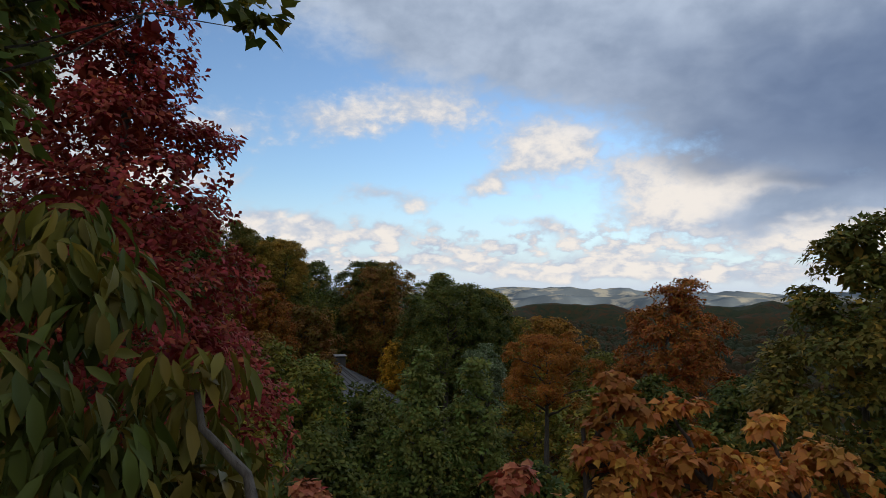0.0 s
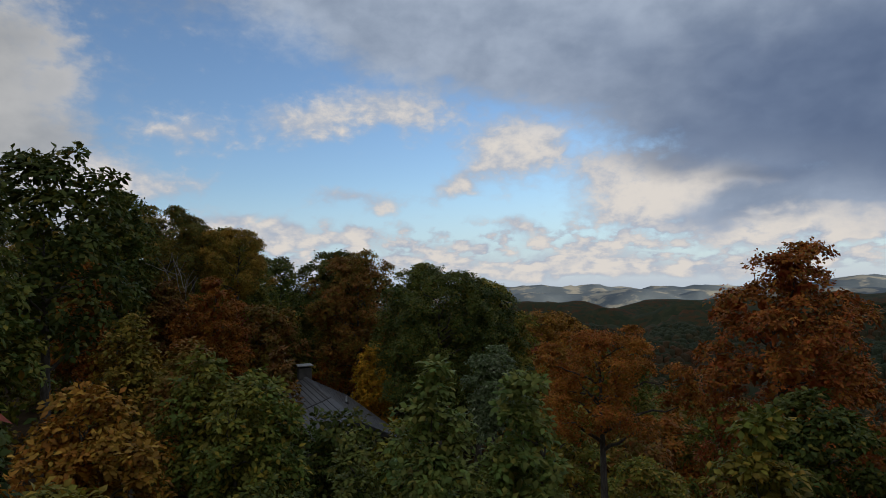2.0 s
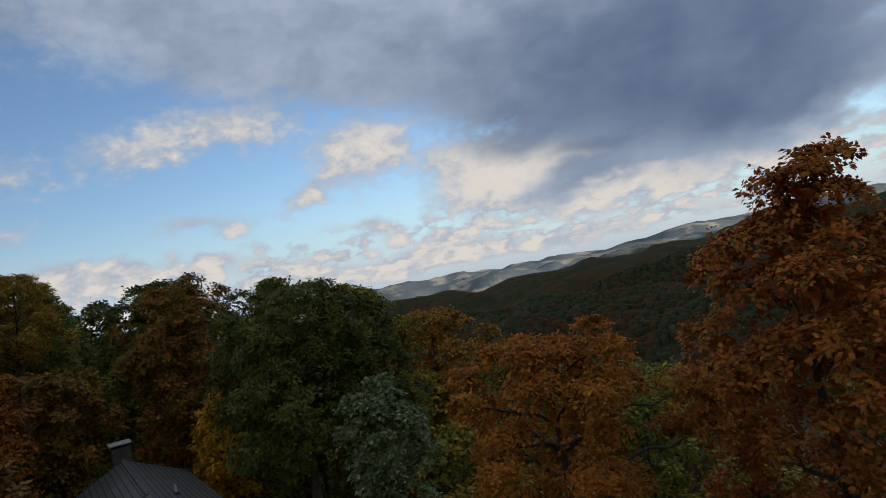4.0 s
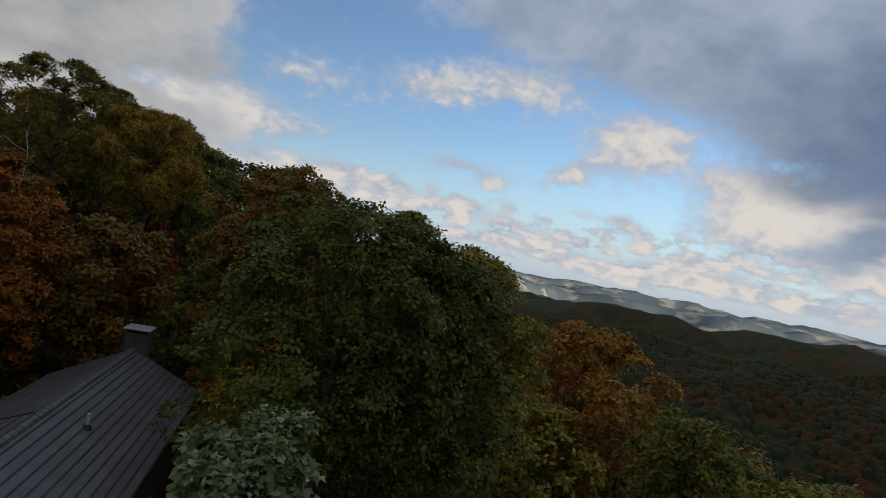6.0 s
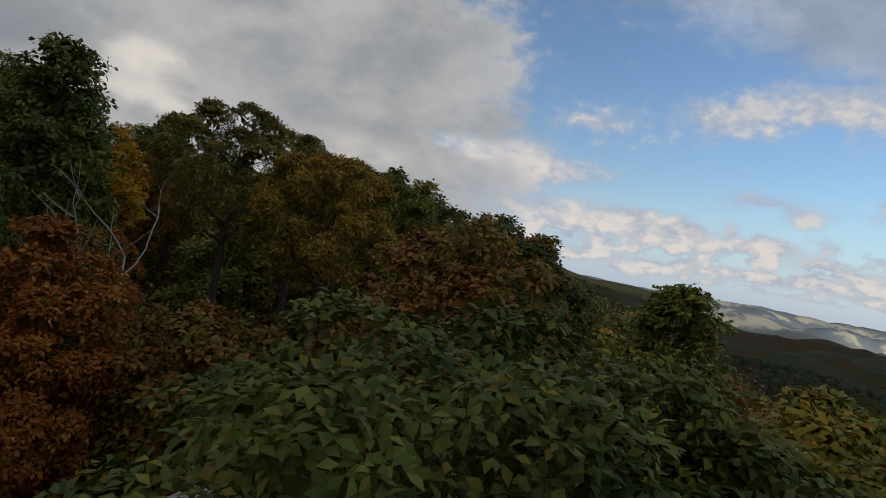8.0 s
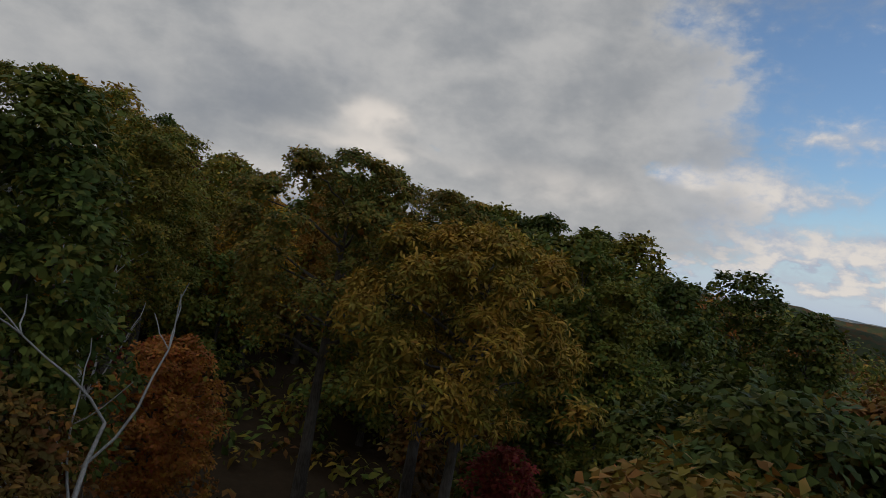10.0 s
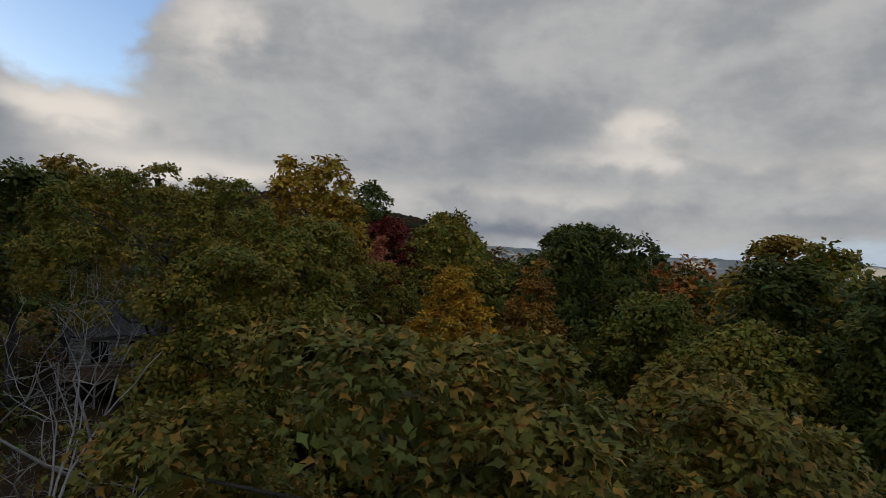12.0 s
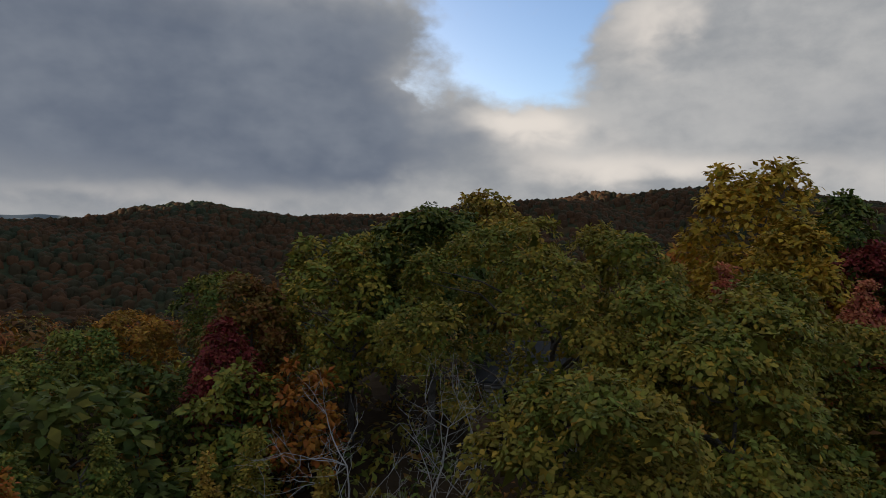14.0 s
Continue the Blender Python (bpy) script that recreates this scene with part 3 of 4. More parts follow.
def tree(name, x, y, top, R, leaf, label, far=30.0, shape="round", H=None, n=None, leafshape=None, dense=1.0, group="", category="tree", size=None, droop=0.3, seed=None, foot=None, cap=None, limbs=14, per=9, ragged=0.24, more=(), low=True):
    """A tree with its top at that height: an empty at its foot, a trunk with limbs, and a crown of leaf tufts."""
    seed = int(abs(x * 131 + y * 71 + top * 17)) % 100000 if seed is None else seed
    rs = np.random.RandomState(seed)
    z0 = float(land(x, y)) if foot is None else foot
    small = name in ("maple_tree", "maple_sapling", "young_tree")
    size = size or (0.11 + 0.0042 * far) * (0.8 if small else 1.0)
    leafshape = leafshape or ("sprig" if far >= 12 else "maple" if small else "oak")
    covers = TUFT[leafshape][2]
    cap = cap or (22000 if far < 27 else 11000 if far < 37 else 5500)
    H = H or min(R * 2.1, (top - z0) * 0.8)
    if low and shape not in ("flat", "cone"):
        H = max(H, (0.68 if shape == "round" else 0.78) * (top - z0))
    n = n or int(np.clip(19.0 * H / R * (1.0 if shape in ("round", "flat") else 1.25), 36, 96))
    base = top - z0 - H
    root = tagged(new(name), label, category, group)
    root.location = (x, y, z0)
    masses = clumps(rs, R, H, n, shape, ragged)
    masses += [(np.array([mx - x, my - y, mz - z0 - base]), mr) for mx, my, mz, mr in more]
    skin = 6.28 * R * H * np.mean([outline(t, shape) for t in np.linspace(0, 1, 20)]) + sum(9 * q[3] ** 2 for q in more)
    want = 1.15 * dense * skin / (covers * size * size)
    if want > cap:
        size *= math.sqrt(want / cap)
        want = cap
    size *= 1.0 if group else 1.2
    # the leaves are thickest in the upper, lit part
    heavy = [rad * rad * float(np.clip(0.35 + 0.8 * q[2] / H, 0.35, 1.15)) for q, rad in masses]
    share = want / per / sum(heavy)
    spots, outs, inner, face, width = [], [], [], [], []
    for (q, rad), load in zip(masses, heavy):
        k = max(3, int(share * load))
        away = np.array([q[0] / R, q[1] / R, (q[2] - H * 0.35) / H * 1.3])
        away = away / (np.linalg.norm(away) + 0.25)
        q = q + np.array([0, 0, base])
        u = rs.normal(0, 0.78, (k, 3)) + 0.95 * away + np.array([0, 0, 0.55])
        u /= np.linalg.norm(u, axis=1)[:, None]
        # knobs on the mass
        p = rs.uniform(0, 6.28, 3)
        knob = 1 + 0.16 * np.sin(5 * u[:, :1] + p[0]) * np.sin(5 * u[:, 1:2] + p[1]) + 0.1 * np.sin(7 * u[:, 2:] + p[2])
        out_ = knob * rs.uniform(0.78, 1.04, (k, 1)) + (rs.uniform(0, 1, (k, 1)) > 0.95) * rs.uniform(0, 0.35, (k, 1))
        spots.append(q + u * rad * np.array([1, 1, 0.74]) * out_)
        outs.append(u * 0.7 + np.array([0, 0, 0.65]) + rs.normal(0, 0.22, (k, 3)))
        # darker foliage inside the mass
        k = 6 if far > 37 else 12
        u = rs.normal(0, 1, (k, 3)) + np.array([0, 0, 0.2])
        u /= np.linalg.norm(u, axis=1)[:, None]
        inner.append(q + u * rad * np.array([1, 1, 0.7]) * rs.uniform(0.1, 0.5, (k, 1)))
        face.append(u)
        width.append(np.full(k, min(rad * 0.45, size * 2.4)))
    # shaded boughs deep in the crown
    if R > 1.0:
        bough = min(R * 0.22, 0.5, 0.1 + far * 0.012)
        k = int(np.clip(0.8 * 4.4 * R * H * 0.5 / (0.32 * bough * bough), 60, 500 if group == "" and far < 37 else 160))
        u = rs.normal(0, 1, (k, 3))
        u /= np.linalg.norm(u, axis=1)[:, None]
        t = rs.uniform(0.06, 0.8, k)
        w = R * 0.54 * np.array([outline(q, shape) for q in t]) * rs.uniform(0.3, 1.0, k)
        inner.append(np.stack([u[:, 0] * w, u[:, 1] * w, base + H * t], -1))
        face.append(u)
        width.append(np.full(k, bough))
    spots, outs = np.vstack(spots), np.vstack(outs)
    v, f = tufts(rs, spots, outs, size, leafshape, droop, per)
    v2, f2 = leaves(rs, np.vstack(inner), np.vstack(face), np.concatenate(width), droop, 0.5)
    crown = new("crown", mesh_from("crown", np.vstack([v, v2]), np.vstack([f, f2 + len(v)])))
    crown.data.materials.append(LEAF[leaf])
    crown.parent = root
    # trunk and limbs
    r0 = 0.035 * (top - z0) * 0.55 + 0.04
    up = base + H * 0.78
    lean = rs.normal(0, 0.25 + R * 0.04, 2)
    stem = [(lean[0] * t * t, lean[1] * t * t, -0.3 + (up + 0.3) * t) for t in np.linspace(0, 1, 8)]
    tubes = [tube(stem, [r0 * (1.25 - 0.25 * min(1, i)) * (1 - 0.13 * i) for i in range(8)], 8)]
    chosen = masses[:n][:: max(1, n // limbs)] + masses[n:]
    for q, rad in chosen:
        thin = 1.0 if math.hypot(q[0], q[1]) < R * 1.1 else 0.3
        q = q + np.array([0, 0, base])
        t = np.clip((q[2] - 0.45 * math.hypot(q[0], q[1])) / up, 0.25, 0.97)
        a = np.array([lean[0] * t * t, lean[1] * t * t, up * t])
        tubes.append(limb(rs, a, q, (r0 * (1 - 0.85 * t) * 0.6 + 0.012) * thin, 0.012 * thin, 5))
    v, f = joined(tubes)
    trunk = new("trunk", mesh_from("trunk", v, f))
    trunk.data.materials.append(BARK)
    trunk.parent = root
    return root


# ---- small builders ----
def box(bm, x0, x1, y0, y1, z0, z1, m=None):
    """A box added to bm, placed by the matrix m."""
    vs = [bm.verts.new((m or Matrix()) @ Vector(p)) for p in ((x0, y0, z0), (x1, y0, z0), (x1, y1, z0), (x0, y1, z0), (x0, y0, z1), (x1, y0, z1), (x1, y1, z1), (x0, y1, z1))]
    for q in ((0, 3, 2, 1), (4, 5, 6, 7), (0, 1, 5, 4), (1, 2, 6, 5), (2, 3, 7, 6), (3, 0, 4, 7)):
        bm.faces.new([vs[i] for i in q])
    return vs


def prism(bm, outline, y0, y1):
    """The outline in x and z, drawn out from y0 to y1."""
    a = [bm.verts.new((x, y0, z)) for x, z in outline]
    b = [bm.verts.new((x, y1, z)) for x, z in outline]
    bm.faces.new(a), bm.faces.new(b[::-1])
    for i in range(len(a)):
        j = (i + 1) % len(a)
        bm.faces.new((a[j], a[i], b[i], b[j]))


def part(name, bm, mat, parent, label="", bevel=0.0):
    if bevel:
        bmesh.ops.bevel(bm, geom=bm.edges[:], offset=bevel, segments=1, affect="EDGES")
    bmesh.ops.recalc_face_normals(bm, faces=bm.faces[:])
    me = bpy.data.meshes.new(name)
    bm.to_mesh(me)
    bm.free()
    me.materials.append(mat)
    ob = new(name, me)
    ob.parent = parent
    return tagged(ob, label)


# ---- the cabin with the metal roof: local y runs along the ridge, from the near gable to the chimney ----
def cabin():
    L, HALF, DROP, EAVE = 18.4, 3.25, 1.62, -1.62
    near, far = Vector((-6.05, 44.9, 0.0)), Vector((-12.55, 62.1, 0.0))
    root = tagged(new("cabin"), "low dark cabin with grey metal roof and chimney among trees", "cabin")
    d = far - near
    root.matrix_world = Matrix.Translation(near) @ pose(0, 0, 0, 0, 0, math.degrees(math.atan2(-d.x, d.y)))
    floor_z = -6.4
    bm = bmesh.new()
    prism(bm, [(-HALF + 0.45, floor_z), (HALF - 0.45, floor_z), (HALF - 0.45, EAVE + 0.1), (0, -0.14), (-HALF + 0.45, EAVE + 0.1)], 0.5, L - 0.4)
    part("wall", bm, WALL_WOOD, root, "dark brown wooden walls")
    # roof courses, lapped like long boards of metal
    slope, rows = math.hypot(HALF, DROP), 12
    tilt = math.degrees(math.atan2(DROP, HALF))
    for side in (1, -1):
        lay = pose(0, 0, 0, 0, tilt, 0) if side == 1 else pose(0, 0, 0, 0, tilt, 180)
        for i in range(rows):
            a, b = slope * i / rows, slope * (i + 1) / rows
            bm = bmesh.new()
            y0, y1 = (0, L) if side == 1 else (-L, 0)
            vs = box(bm, a - 0.03, b, y0, y1, -0.05, 0.012, None)
            for v in vs:
                v.co.z += 0.026 * (b - v.co.x) / (b - a) * -1 + 0.02
                v.co = lay @ v.co
            part("roof_panel", bm, ROOF_METAL, root)
            bm = bmesh.new()
            for v in box(bm, b - 0.035, b + 0.012, y0 + 0.01 if side == 1 else y0 + 0.01, y1 - 0.01, -0.045, 0.036):
                v.co = lay @ v.co
            part("roof_seam", bm, SEAM_DARK, root)
    for i in range(52):
        bm = bmesh.new()
        y = L * (i + 0.5) / 52
        prism(bm, [(-0.2, -0.09), (-0.13, 0.03), (0, 0.085), (0.13, 0.03), (0.2, -0.09)], y - L / 104 * 0.9, y + L / 104 * 0.9)
        part("ridge_cap", bm, ROOF_METAL, root)
    for y in (-0.03, L + 0.03):
        bm = bmesh.new()
        for s in (1, -1):
            lay = pose(0, y, 0, 0, tilt, 0) if s == 1 else pose(0, y, 0, 0, tilt, 180)
            for v in box(bm, 0.0, slope + 0.03, -0.03, 0.03, -0.24, 0.03):
                v.co = lay @ v.co
        part("fascia", bm, SEAM_DARK, root, "dark gable boards")
    # raised over-roof along the uphill side, nearer half
    bm = bmesh.new()
    prism(bm, [(-0.05, 0.1), (-HALF - 0.45, -1.28), (-HALF - 0.45, -1.44), (-0.05, -0.06)], -0.05, 7.5)
    over = part("over_roof", bm, ROOF_METAL, root, "raised metal over-roof")
    for i in range(1, 12):
        x = -0.05 - (HALF + 0.4) * i / 12
        z = 0.1 - 1.38 * i / 12
        bm = bmesh.new()
        box(bm, x - 0.018, x + 0.018, -0.04, 7.49, z - 0.05, z + 0.022)
        part("seam", bm, SEAM_DARK, over)
    bm = bmesh.new()
    prism(bm, [(-0.05, 0.14), (-HALF - 0.5, -1.24), (-HALF - 0.5, -1.5), (-0.05, -0.12)], 7.5, 7.56)
    part("edge_board", bm, SEAM_DARK, over, "dark edge board")
    # chimney with a flat metal cap
    bm = bmesh.new()
    box(bm, -0.5, 0.5, L + 0.08, L + 1.1, floor_z, 0.72)
    chimney = part("chimney", bm, CHIMNEY_STONE, root, "dark stone chimney", 0.03)
    bm = bmesh.new()
    box(bm, -0.6, 0.6, L - 0.04, L + 1.24, 0.86, 0.95)
    part("chimney_cap", bm, CAP_METAL, chimney, "pale flat metal cap", 0.015)
    for sx_, sy_ in ((-0.43, 0.15), (0.43, 0.15), (-0.43, 1.03), (0.43, 1.03)):
        bm = bmesh.new()
        box(bm, sx_ - 0.03, sx_ + 0.03, L + sy_ - 0.03, L + sy_ + 0.03, 0.7, 0.88)
        part("cap_leg", bm, SEAM_DARK, chimney)
    # vent pipe with its boot
    bm = bmesh.new()
    bmesh.ops.create_cone(bm, cap_ends=True, segments=12, radius1=0.06, radius2=0.06, depth=0.44, matrix=Matrix.Translation((1.15, 8.6, -0.3)))
    vent = part("vent_pipe", bm, CAP_METAL, root, "pale plastic vent pipe")
    bm = bmesh.new()
    bmesh.ops.create_cone(bm, cap_ends=True, segments=12, radius1=0.17, radius2=0.09, depth=0.16, matrix=Matrix.Translation((1.15, 8.6, -0.5)))
    part("pipe_boot", bm, SEAM_DARK, vent)
    # near gable: a window and a door under the roof
    for x0, x1, z0, z1, kind in ((-1.7, -0.5, -3.6, -2.3, "window"), (0.5, 1.5, -4.6, -2.5, "door")):
        bm = bmesh.new()
        box(bm, x0 - 0.09, x1 + 0.09, 0.4, 0.52, z0 - 0.09, z1 + 0.09)
        frame_ = part(kind, bm, WALL_WOOD, root)
        bm = bmesh.new()
        box(bm, x0, x1, 0.37, 0.41, z0, z1)
        part("pane", bm, GLASS, frame_, "dark glass")
    return root


cabin()


# ---- the large trees, from the start of the flight onwards ----
L_OAK = "large oak with dense dark green crown on the slope"
ROWS = [
    # name, x, y, top, crown radius, leaf, label, distance it is seen from, shape, crown height
    ("maple_tree", -8.5, 13.8, 18.0, 4.3, "red", "deep red maple with a tall ragged crown", 12, "cone", 16.0),
    ("oak_tree", -12.0, 76.0, 10.4, 4.4, "dark", "round dark oak behind the cabin", 26, "round", 8.5),
    ("oak_tree", -2.1, 58.3, 8.1, 5.2, "dark", "large dark green oak beside the cabin roof", 15, "round", 9.5),
    ("oak_tree", 0.9, 60.8, 7.3, 3.8, "dark", "dark green oak beside the larger oak", 16, "round", 8),
    ("oak_tree", 2.2, 66.5, 7.2, 4.4, "olive", "olive green oak on the edge of the slope", 18, "round", 8.5),
    ("oak_tree", 10.0, 80.0, 4.0, 4.4, "tan", "round ochre-brown oak on the falling slope", 34, "round", 8),
    ("maple_tree", 11.2, 35.0, 7.9, 3.0, "ember", "tall orange maple with a ragged top", 16, "round", 11),
    ("maple_tree", 4.3, 35.6, 5.4, 2.8, "orange", "bushy orange maple below the flight", 7, "round", 4.2),
    ("oak_tree", 8.4, 29.0, 3.6, 2.5, "dark", "dark green tree under an orange maple", 16, "round", 7),
    ("oak_tree", 11.6, 27.4, 4.0, 2.4, "dark", "dark green tree under an orange maple", 16, "round", 7),
    ("young_tree", -9.1, 40.5, 4.3, 1.0, "brown", "sparse brownish young tree before the cabin", 28, "upright", 6),
    ("tulip_tree", -1.9, 25.8, 5.0, 1.35, "lime", "young light green tree with pointed top", 15, "upright", 6.5),
    ("tulip_tree", 0.2, 27.4, 4.8, 1.4, "lime", "young light green tree with pointed top", 15, "upright", 6.5),
    ("poplar_tree", 0.9, 44.8, 3.7, 1.9, "silver", "young tree with silvery green leaves", 11, "upright", 4.6),
    ("young_tree", -17.2, 43.2, 5.6, 1.7, "goldgreen", "leafy yellow-green young tree on the slope", 26, "upright", 6),
    ("young_tree", -13.6, 33.2, 3.6, 2.3, "tan", "tan and copper young tree", 20, "upright", 6),
    ("young_tree", -11.2, 37.1, 4.3, 1.9, "green", "leafy green young tree on the slope", 22, "upright", 6),
    ("young_tree", -8.2, 33.0, 3.9, 1.9, "green", "leafy green young tree on the slope", 19, "upright", 6),
    ("young_tree", -4.3, 30.0, 2.5, 1.2, "lime", "small light green tree below the cabin", 17, "upright", 5),
    ("young_tree", -24.4, 41.5, 8.8, 2.9, "green", "green tree on the upper slope", 30, "upright", 9),
    ("young_tree", -13.8, 26.0, 6.1, 2.0, "dark", "dark green tree on the upper slope", 18, "upright", 7),
    ("oak_tree", -28.4, 64.0, 15.2, 2.7, "dark", "tall dark oak near a bleached dead tree", 28, "round", 9),
    ("maple_tree", -28.9, 59.2, 10.3, 2.0, "orange", "orange maple among oaks", 34, "upright", 7),
    ("maple_tree", -23.8, 63.2, 7.8, 2.6, "rust", "rust-red maple among oaks", 34, "upright", 6),
    ("maple_tree", -19.4, 60.5, 7.9, 2.7, "orange", "orange-red maple beside the cabin", 26, "upright", 8),
    ("oak_tree", -16.9, 65.2, 5.6, 3.0, "brown", "brown-leaved oak behind the cabin", 34, "round", 6),
    ("young_tree", -13.5, 41.0, 4.6, 1.9, "brown", "sparse brownish young tree", 28, "upright", 5),
    ("maple_tree", -7.4, 63.6, 2.3, 1.9, "yellow", "yellow maple under the oaks", 34, "upright", 5),
    ("oak_tree", 9.0, 14.8, 9.2, 2.3, "moss", "dark oak with open branches on the falling side", 11, "round", 6),
    ("young_tree", 5.2, 25.4, 4.1, 1.6, "olive", "olive young tree under an orange maple", 12, "upright", 5.5),
    ("oak_tree", -9.4, 69.5, 10.0, 3.6, "brown", "brown-tinged oak behind a green oak", 22, "round", 7.5),
    ("oak_tree", -3.6, 75.6, 9.5, 2.3, "green", "green oak on the shoulder of the slope", 24, "round", 7),
    ("oak_tree", 15.3, 72.9, 0.5, 2.6, "green", "green tree on the falling slope", 34, "round", 6),
    ("maple_tree", 9.7, 89.4, 1.2, 2.2, "red", "red maple on the falling slope", 40, "upright", 6),
    ("young_tree", -5.9, 36.6, 2.0, 2.2, "dark", "dark green young tree before the cabin gable", 22, "upright", 5),
    ("young_tree", -9.4, 38.4, 3.4, 2.0, "green", "green young tree before the cabin", 22, "upright", 6),
    ("young_tree", -3.2, 35.0, 1.9, 1.7, "green", "green young tree before the cabin", 20, "upright", 5),
    ("young_tree", -6.8, 29.0, 1.6, 1.7, "dark", "dark green young tree low on the slope", 16, "upright", 5),
    ("oak_tree", 13.8, 30.5, 3.6, 3.0, "dark", "dark green tree on the falling side", 22, "upright", 8),
    ("oak_tree", 15.0, 23.0, 4.6, 2.6, "dark", "dark green tree on the falling side", 20, "upright", 8),
    ("young_tree", 8.0, 21.6, 3.0, 2.2, "olive", "olive young tree on the falling side", 14, "upright", 7),
    ("young_tree", 5.4, 18.6, 2.8, 1.8, "rust", "rust-coloured young tree on the falling side", 12, "upright", 6),
    ("young_tree", 2.2, 20.0, 2.2, 1.6, "dark", "dark green young tree low on the slope", 13, "upright", 6),
    ("young_tree", -4.6, 20.4, 2.8, 1.9, "dark", "dark green young tree low on the slope", 14, "upright", 6),
    ("young_tree", -8.4, 23.0, 3.4, 2.0, "olive", "olive young tree low on the slope", 16, "upright", 6),
    ("young_tree", -1.2, 15.2, 2.0, 1.7, "dark", "dark green young tree low on the slope", 10, "upright", 6),
    ("young_tree", 3.6, 13.4, 2.6, 1.8, "olive", "olive young tree low on the slope", 10, "upright", 6),
    ("young_tree", -5.2, 15.0, 3.4, 1.7, "brown", "brownish young tree beside the red maple", 10, "upright", 6),
    # close to the start
    ("maple_sapling", 1.4, 6.15, 7.0, 0.5, "amber", "slender orange maple sapling with upright shoots", 6, "upright", 2.6),
    ("maple_sapling", 2.1, 6.25, 6.8, 0.5, "amber", "slender orange maple sapling with upright shoots", 6, "upright", 2.6),
    ("maple_sapling", 2.9, 6.3, 6.6, 0.5, "amber", "slender orange maple sapling with upright shoots", 6, "upright", 2.6),
    ("maple_sapling", 3.5, 6.5, 6.3, 0.6, "amber", "slender orange maple sapling with upright shoots", 6, "upright", 2.6),
    ("oak_tree", -26.0, 50.7, 15.6, 4.0, "dark", "tall dark oak up the slope", 42, "round", 11),
    ("oak_tree", -22.6, 37.6, 14.6, 2.0, "dark", "tall dark oak behind the red maple", 26, "round", 9),
    ("maple_sapling", -1.7, 7.0, 5.6, 0.6, "pink", "pinkish red maple sapling", 7, "upright", 2.2),
    ("maple_sapling", 0.5, 7.2, 5.8, 0.7, "pink", "pinkish red maple sapling", 7, "upright", 2.2),
    ("magnolia_tree", -1.8, 2.5, 7.95, 1.2, "drooping", "small tree with long drooping green leaves", 3, "upright", 3.4),
    ("magnolia_tree", -1.15, 2.6, 7.35, 0.85, "drooping", "low shoots with long drooping green leaves", 3, "cone", 2.6),
    ("overhanging_maple", -5.6, 4.6, 13.0, 2.3, "green", "dark green maple with low overhanging branches", 7, "flat", 4.6),
    # west of the cabin
    ("flat_oak", -29.0, 74.0, 15.3, 4.2, "tipped", "wide olive and gold oak with open layered top", 10, "round", 7.5),
    ("flat_oak", -28.0, 78.4, 14.6, 3.2, "tipped", "olive and gold oak close to a wider one", 10, "round", 6),
    ("oak_tree", -52.0, 72.0, 17.3, 3.6, "olive", "broad olive green oak with layered leaf masses", 22, "round", 9),
    ("oak_tree", -45.0, 69.4, 15.9, 3.1, "olive", "olive green oak with layered leaf masses", 17, "round", 8),
    ("chestnut_oak", -22.8, 76.0, 13.2, 3.7, "goldgreen", "yellow-green chestnut oak with long leaves", 9, "round", 7),
    ("oak_tree", -28.2, 86.9, 14.2, 3.4, "green", "green oak on the crest", 28, "round", 9),
    ("oak_tree", -27.4, 94.6, 12.4, 3.2, "dark", "dark oak on the crest", 32, "round", 8),
    ("oak_tree", -27.0, 111.0, 11.8, 3.0, "dark", "dark oak far along the crest", 44, "round", 8),
    ("oak_tree", -12.6, 74.4, 9.9, 2.4, "moss", "olive and brown oak below the flight", 9, "round", 7),
    ("oak_tree", -11.5, 79.0, 10.4, 2.4, "brown", "brown-green oak on the slope", 14, "round", 7),
    ("maple_tree", -23.4, 79.5, 5.4, 2.0, "red", "dark red maple in the undergrowth", 22, "upright", 6),
    ("maple_tree", -31.4, 63.8, 6.4, 2.0, "brown", "maroon-brown tree on the slope", 22, "upright", 6),
    ("maple_tree", -33.5, 69.6, 7.0, 2.6, "amber", "bright orange maple among green oaks", 20, "upright", 7),
    ("oak_tree", -41.9, 97.5, 16.4, 3.3, "dark", "dark open-topped oak on the crest", 36, "round", 9),
    ("oak_tree", -39.5, 106.0, 15.5, 3.4, "olive", "olive oak on the crest", 38, "round", 8),
    ("oak_tree", -34.2, 93.1, 13.2, 2.8, "olive", "olive oak on the crest", 28, "round", 8),
    ("oak_tree", -24.0, 85.0, 11.8, 2.4, "green", "green oak on the slope", 22, "round", 8),
    ("maple_tree", -48.5, 69.5, 10.0, 1.3, "red", "slim red maple between oaks", 30, "upright", 6),
    ("oak_tree", -56.5, 65.0, 19.5, 5.9, "olive", "large olive green oak with a domed crown", 24, "round", 8.4),
    ("oak_tree", -71.6, 51.4, 20.2, 4.4, "dark", "dark oak above the log house", 44, "round", 9),
    ("oak_tree", -81.7, 51.6, 22.0, 4.4, "goldgreen", "gold-green oak on the ridge", 52, "round", 9),
    ("oak_tree", -75.2, 41.4, 18.2, 5.2, "olive", "olive oak on the ridge", 46, "round", 10),
    ("oak_tree", -61.0, 73.4, 17.6, 2.8, "olive", "olive oak behind a broader oak", 32, "round", 8),
    ("hickory_tree", -90.0, 72.0, 25.0, 4.9, "gold", "golden hickory standing above the woods", 40, "round", 11),
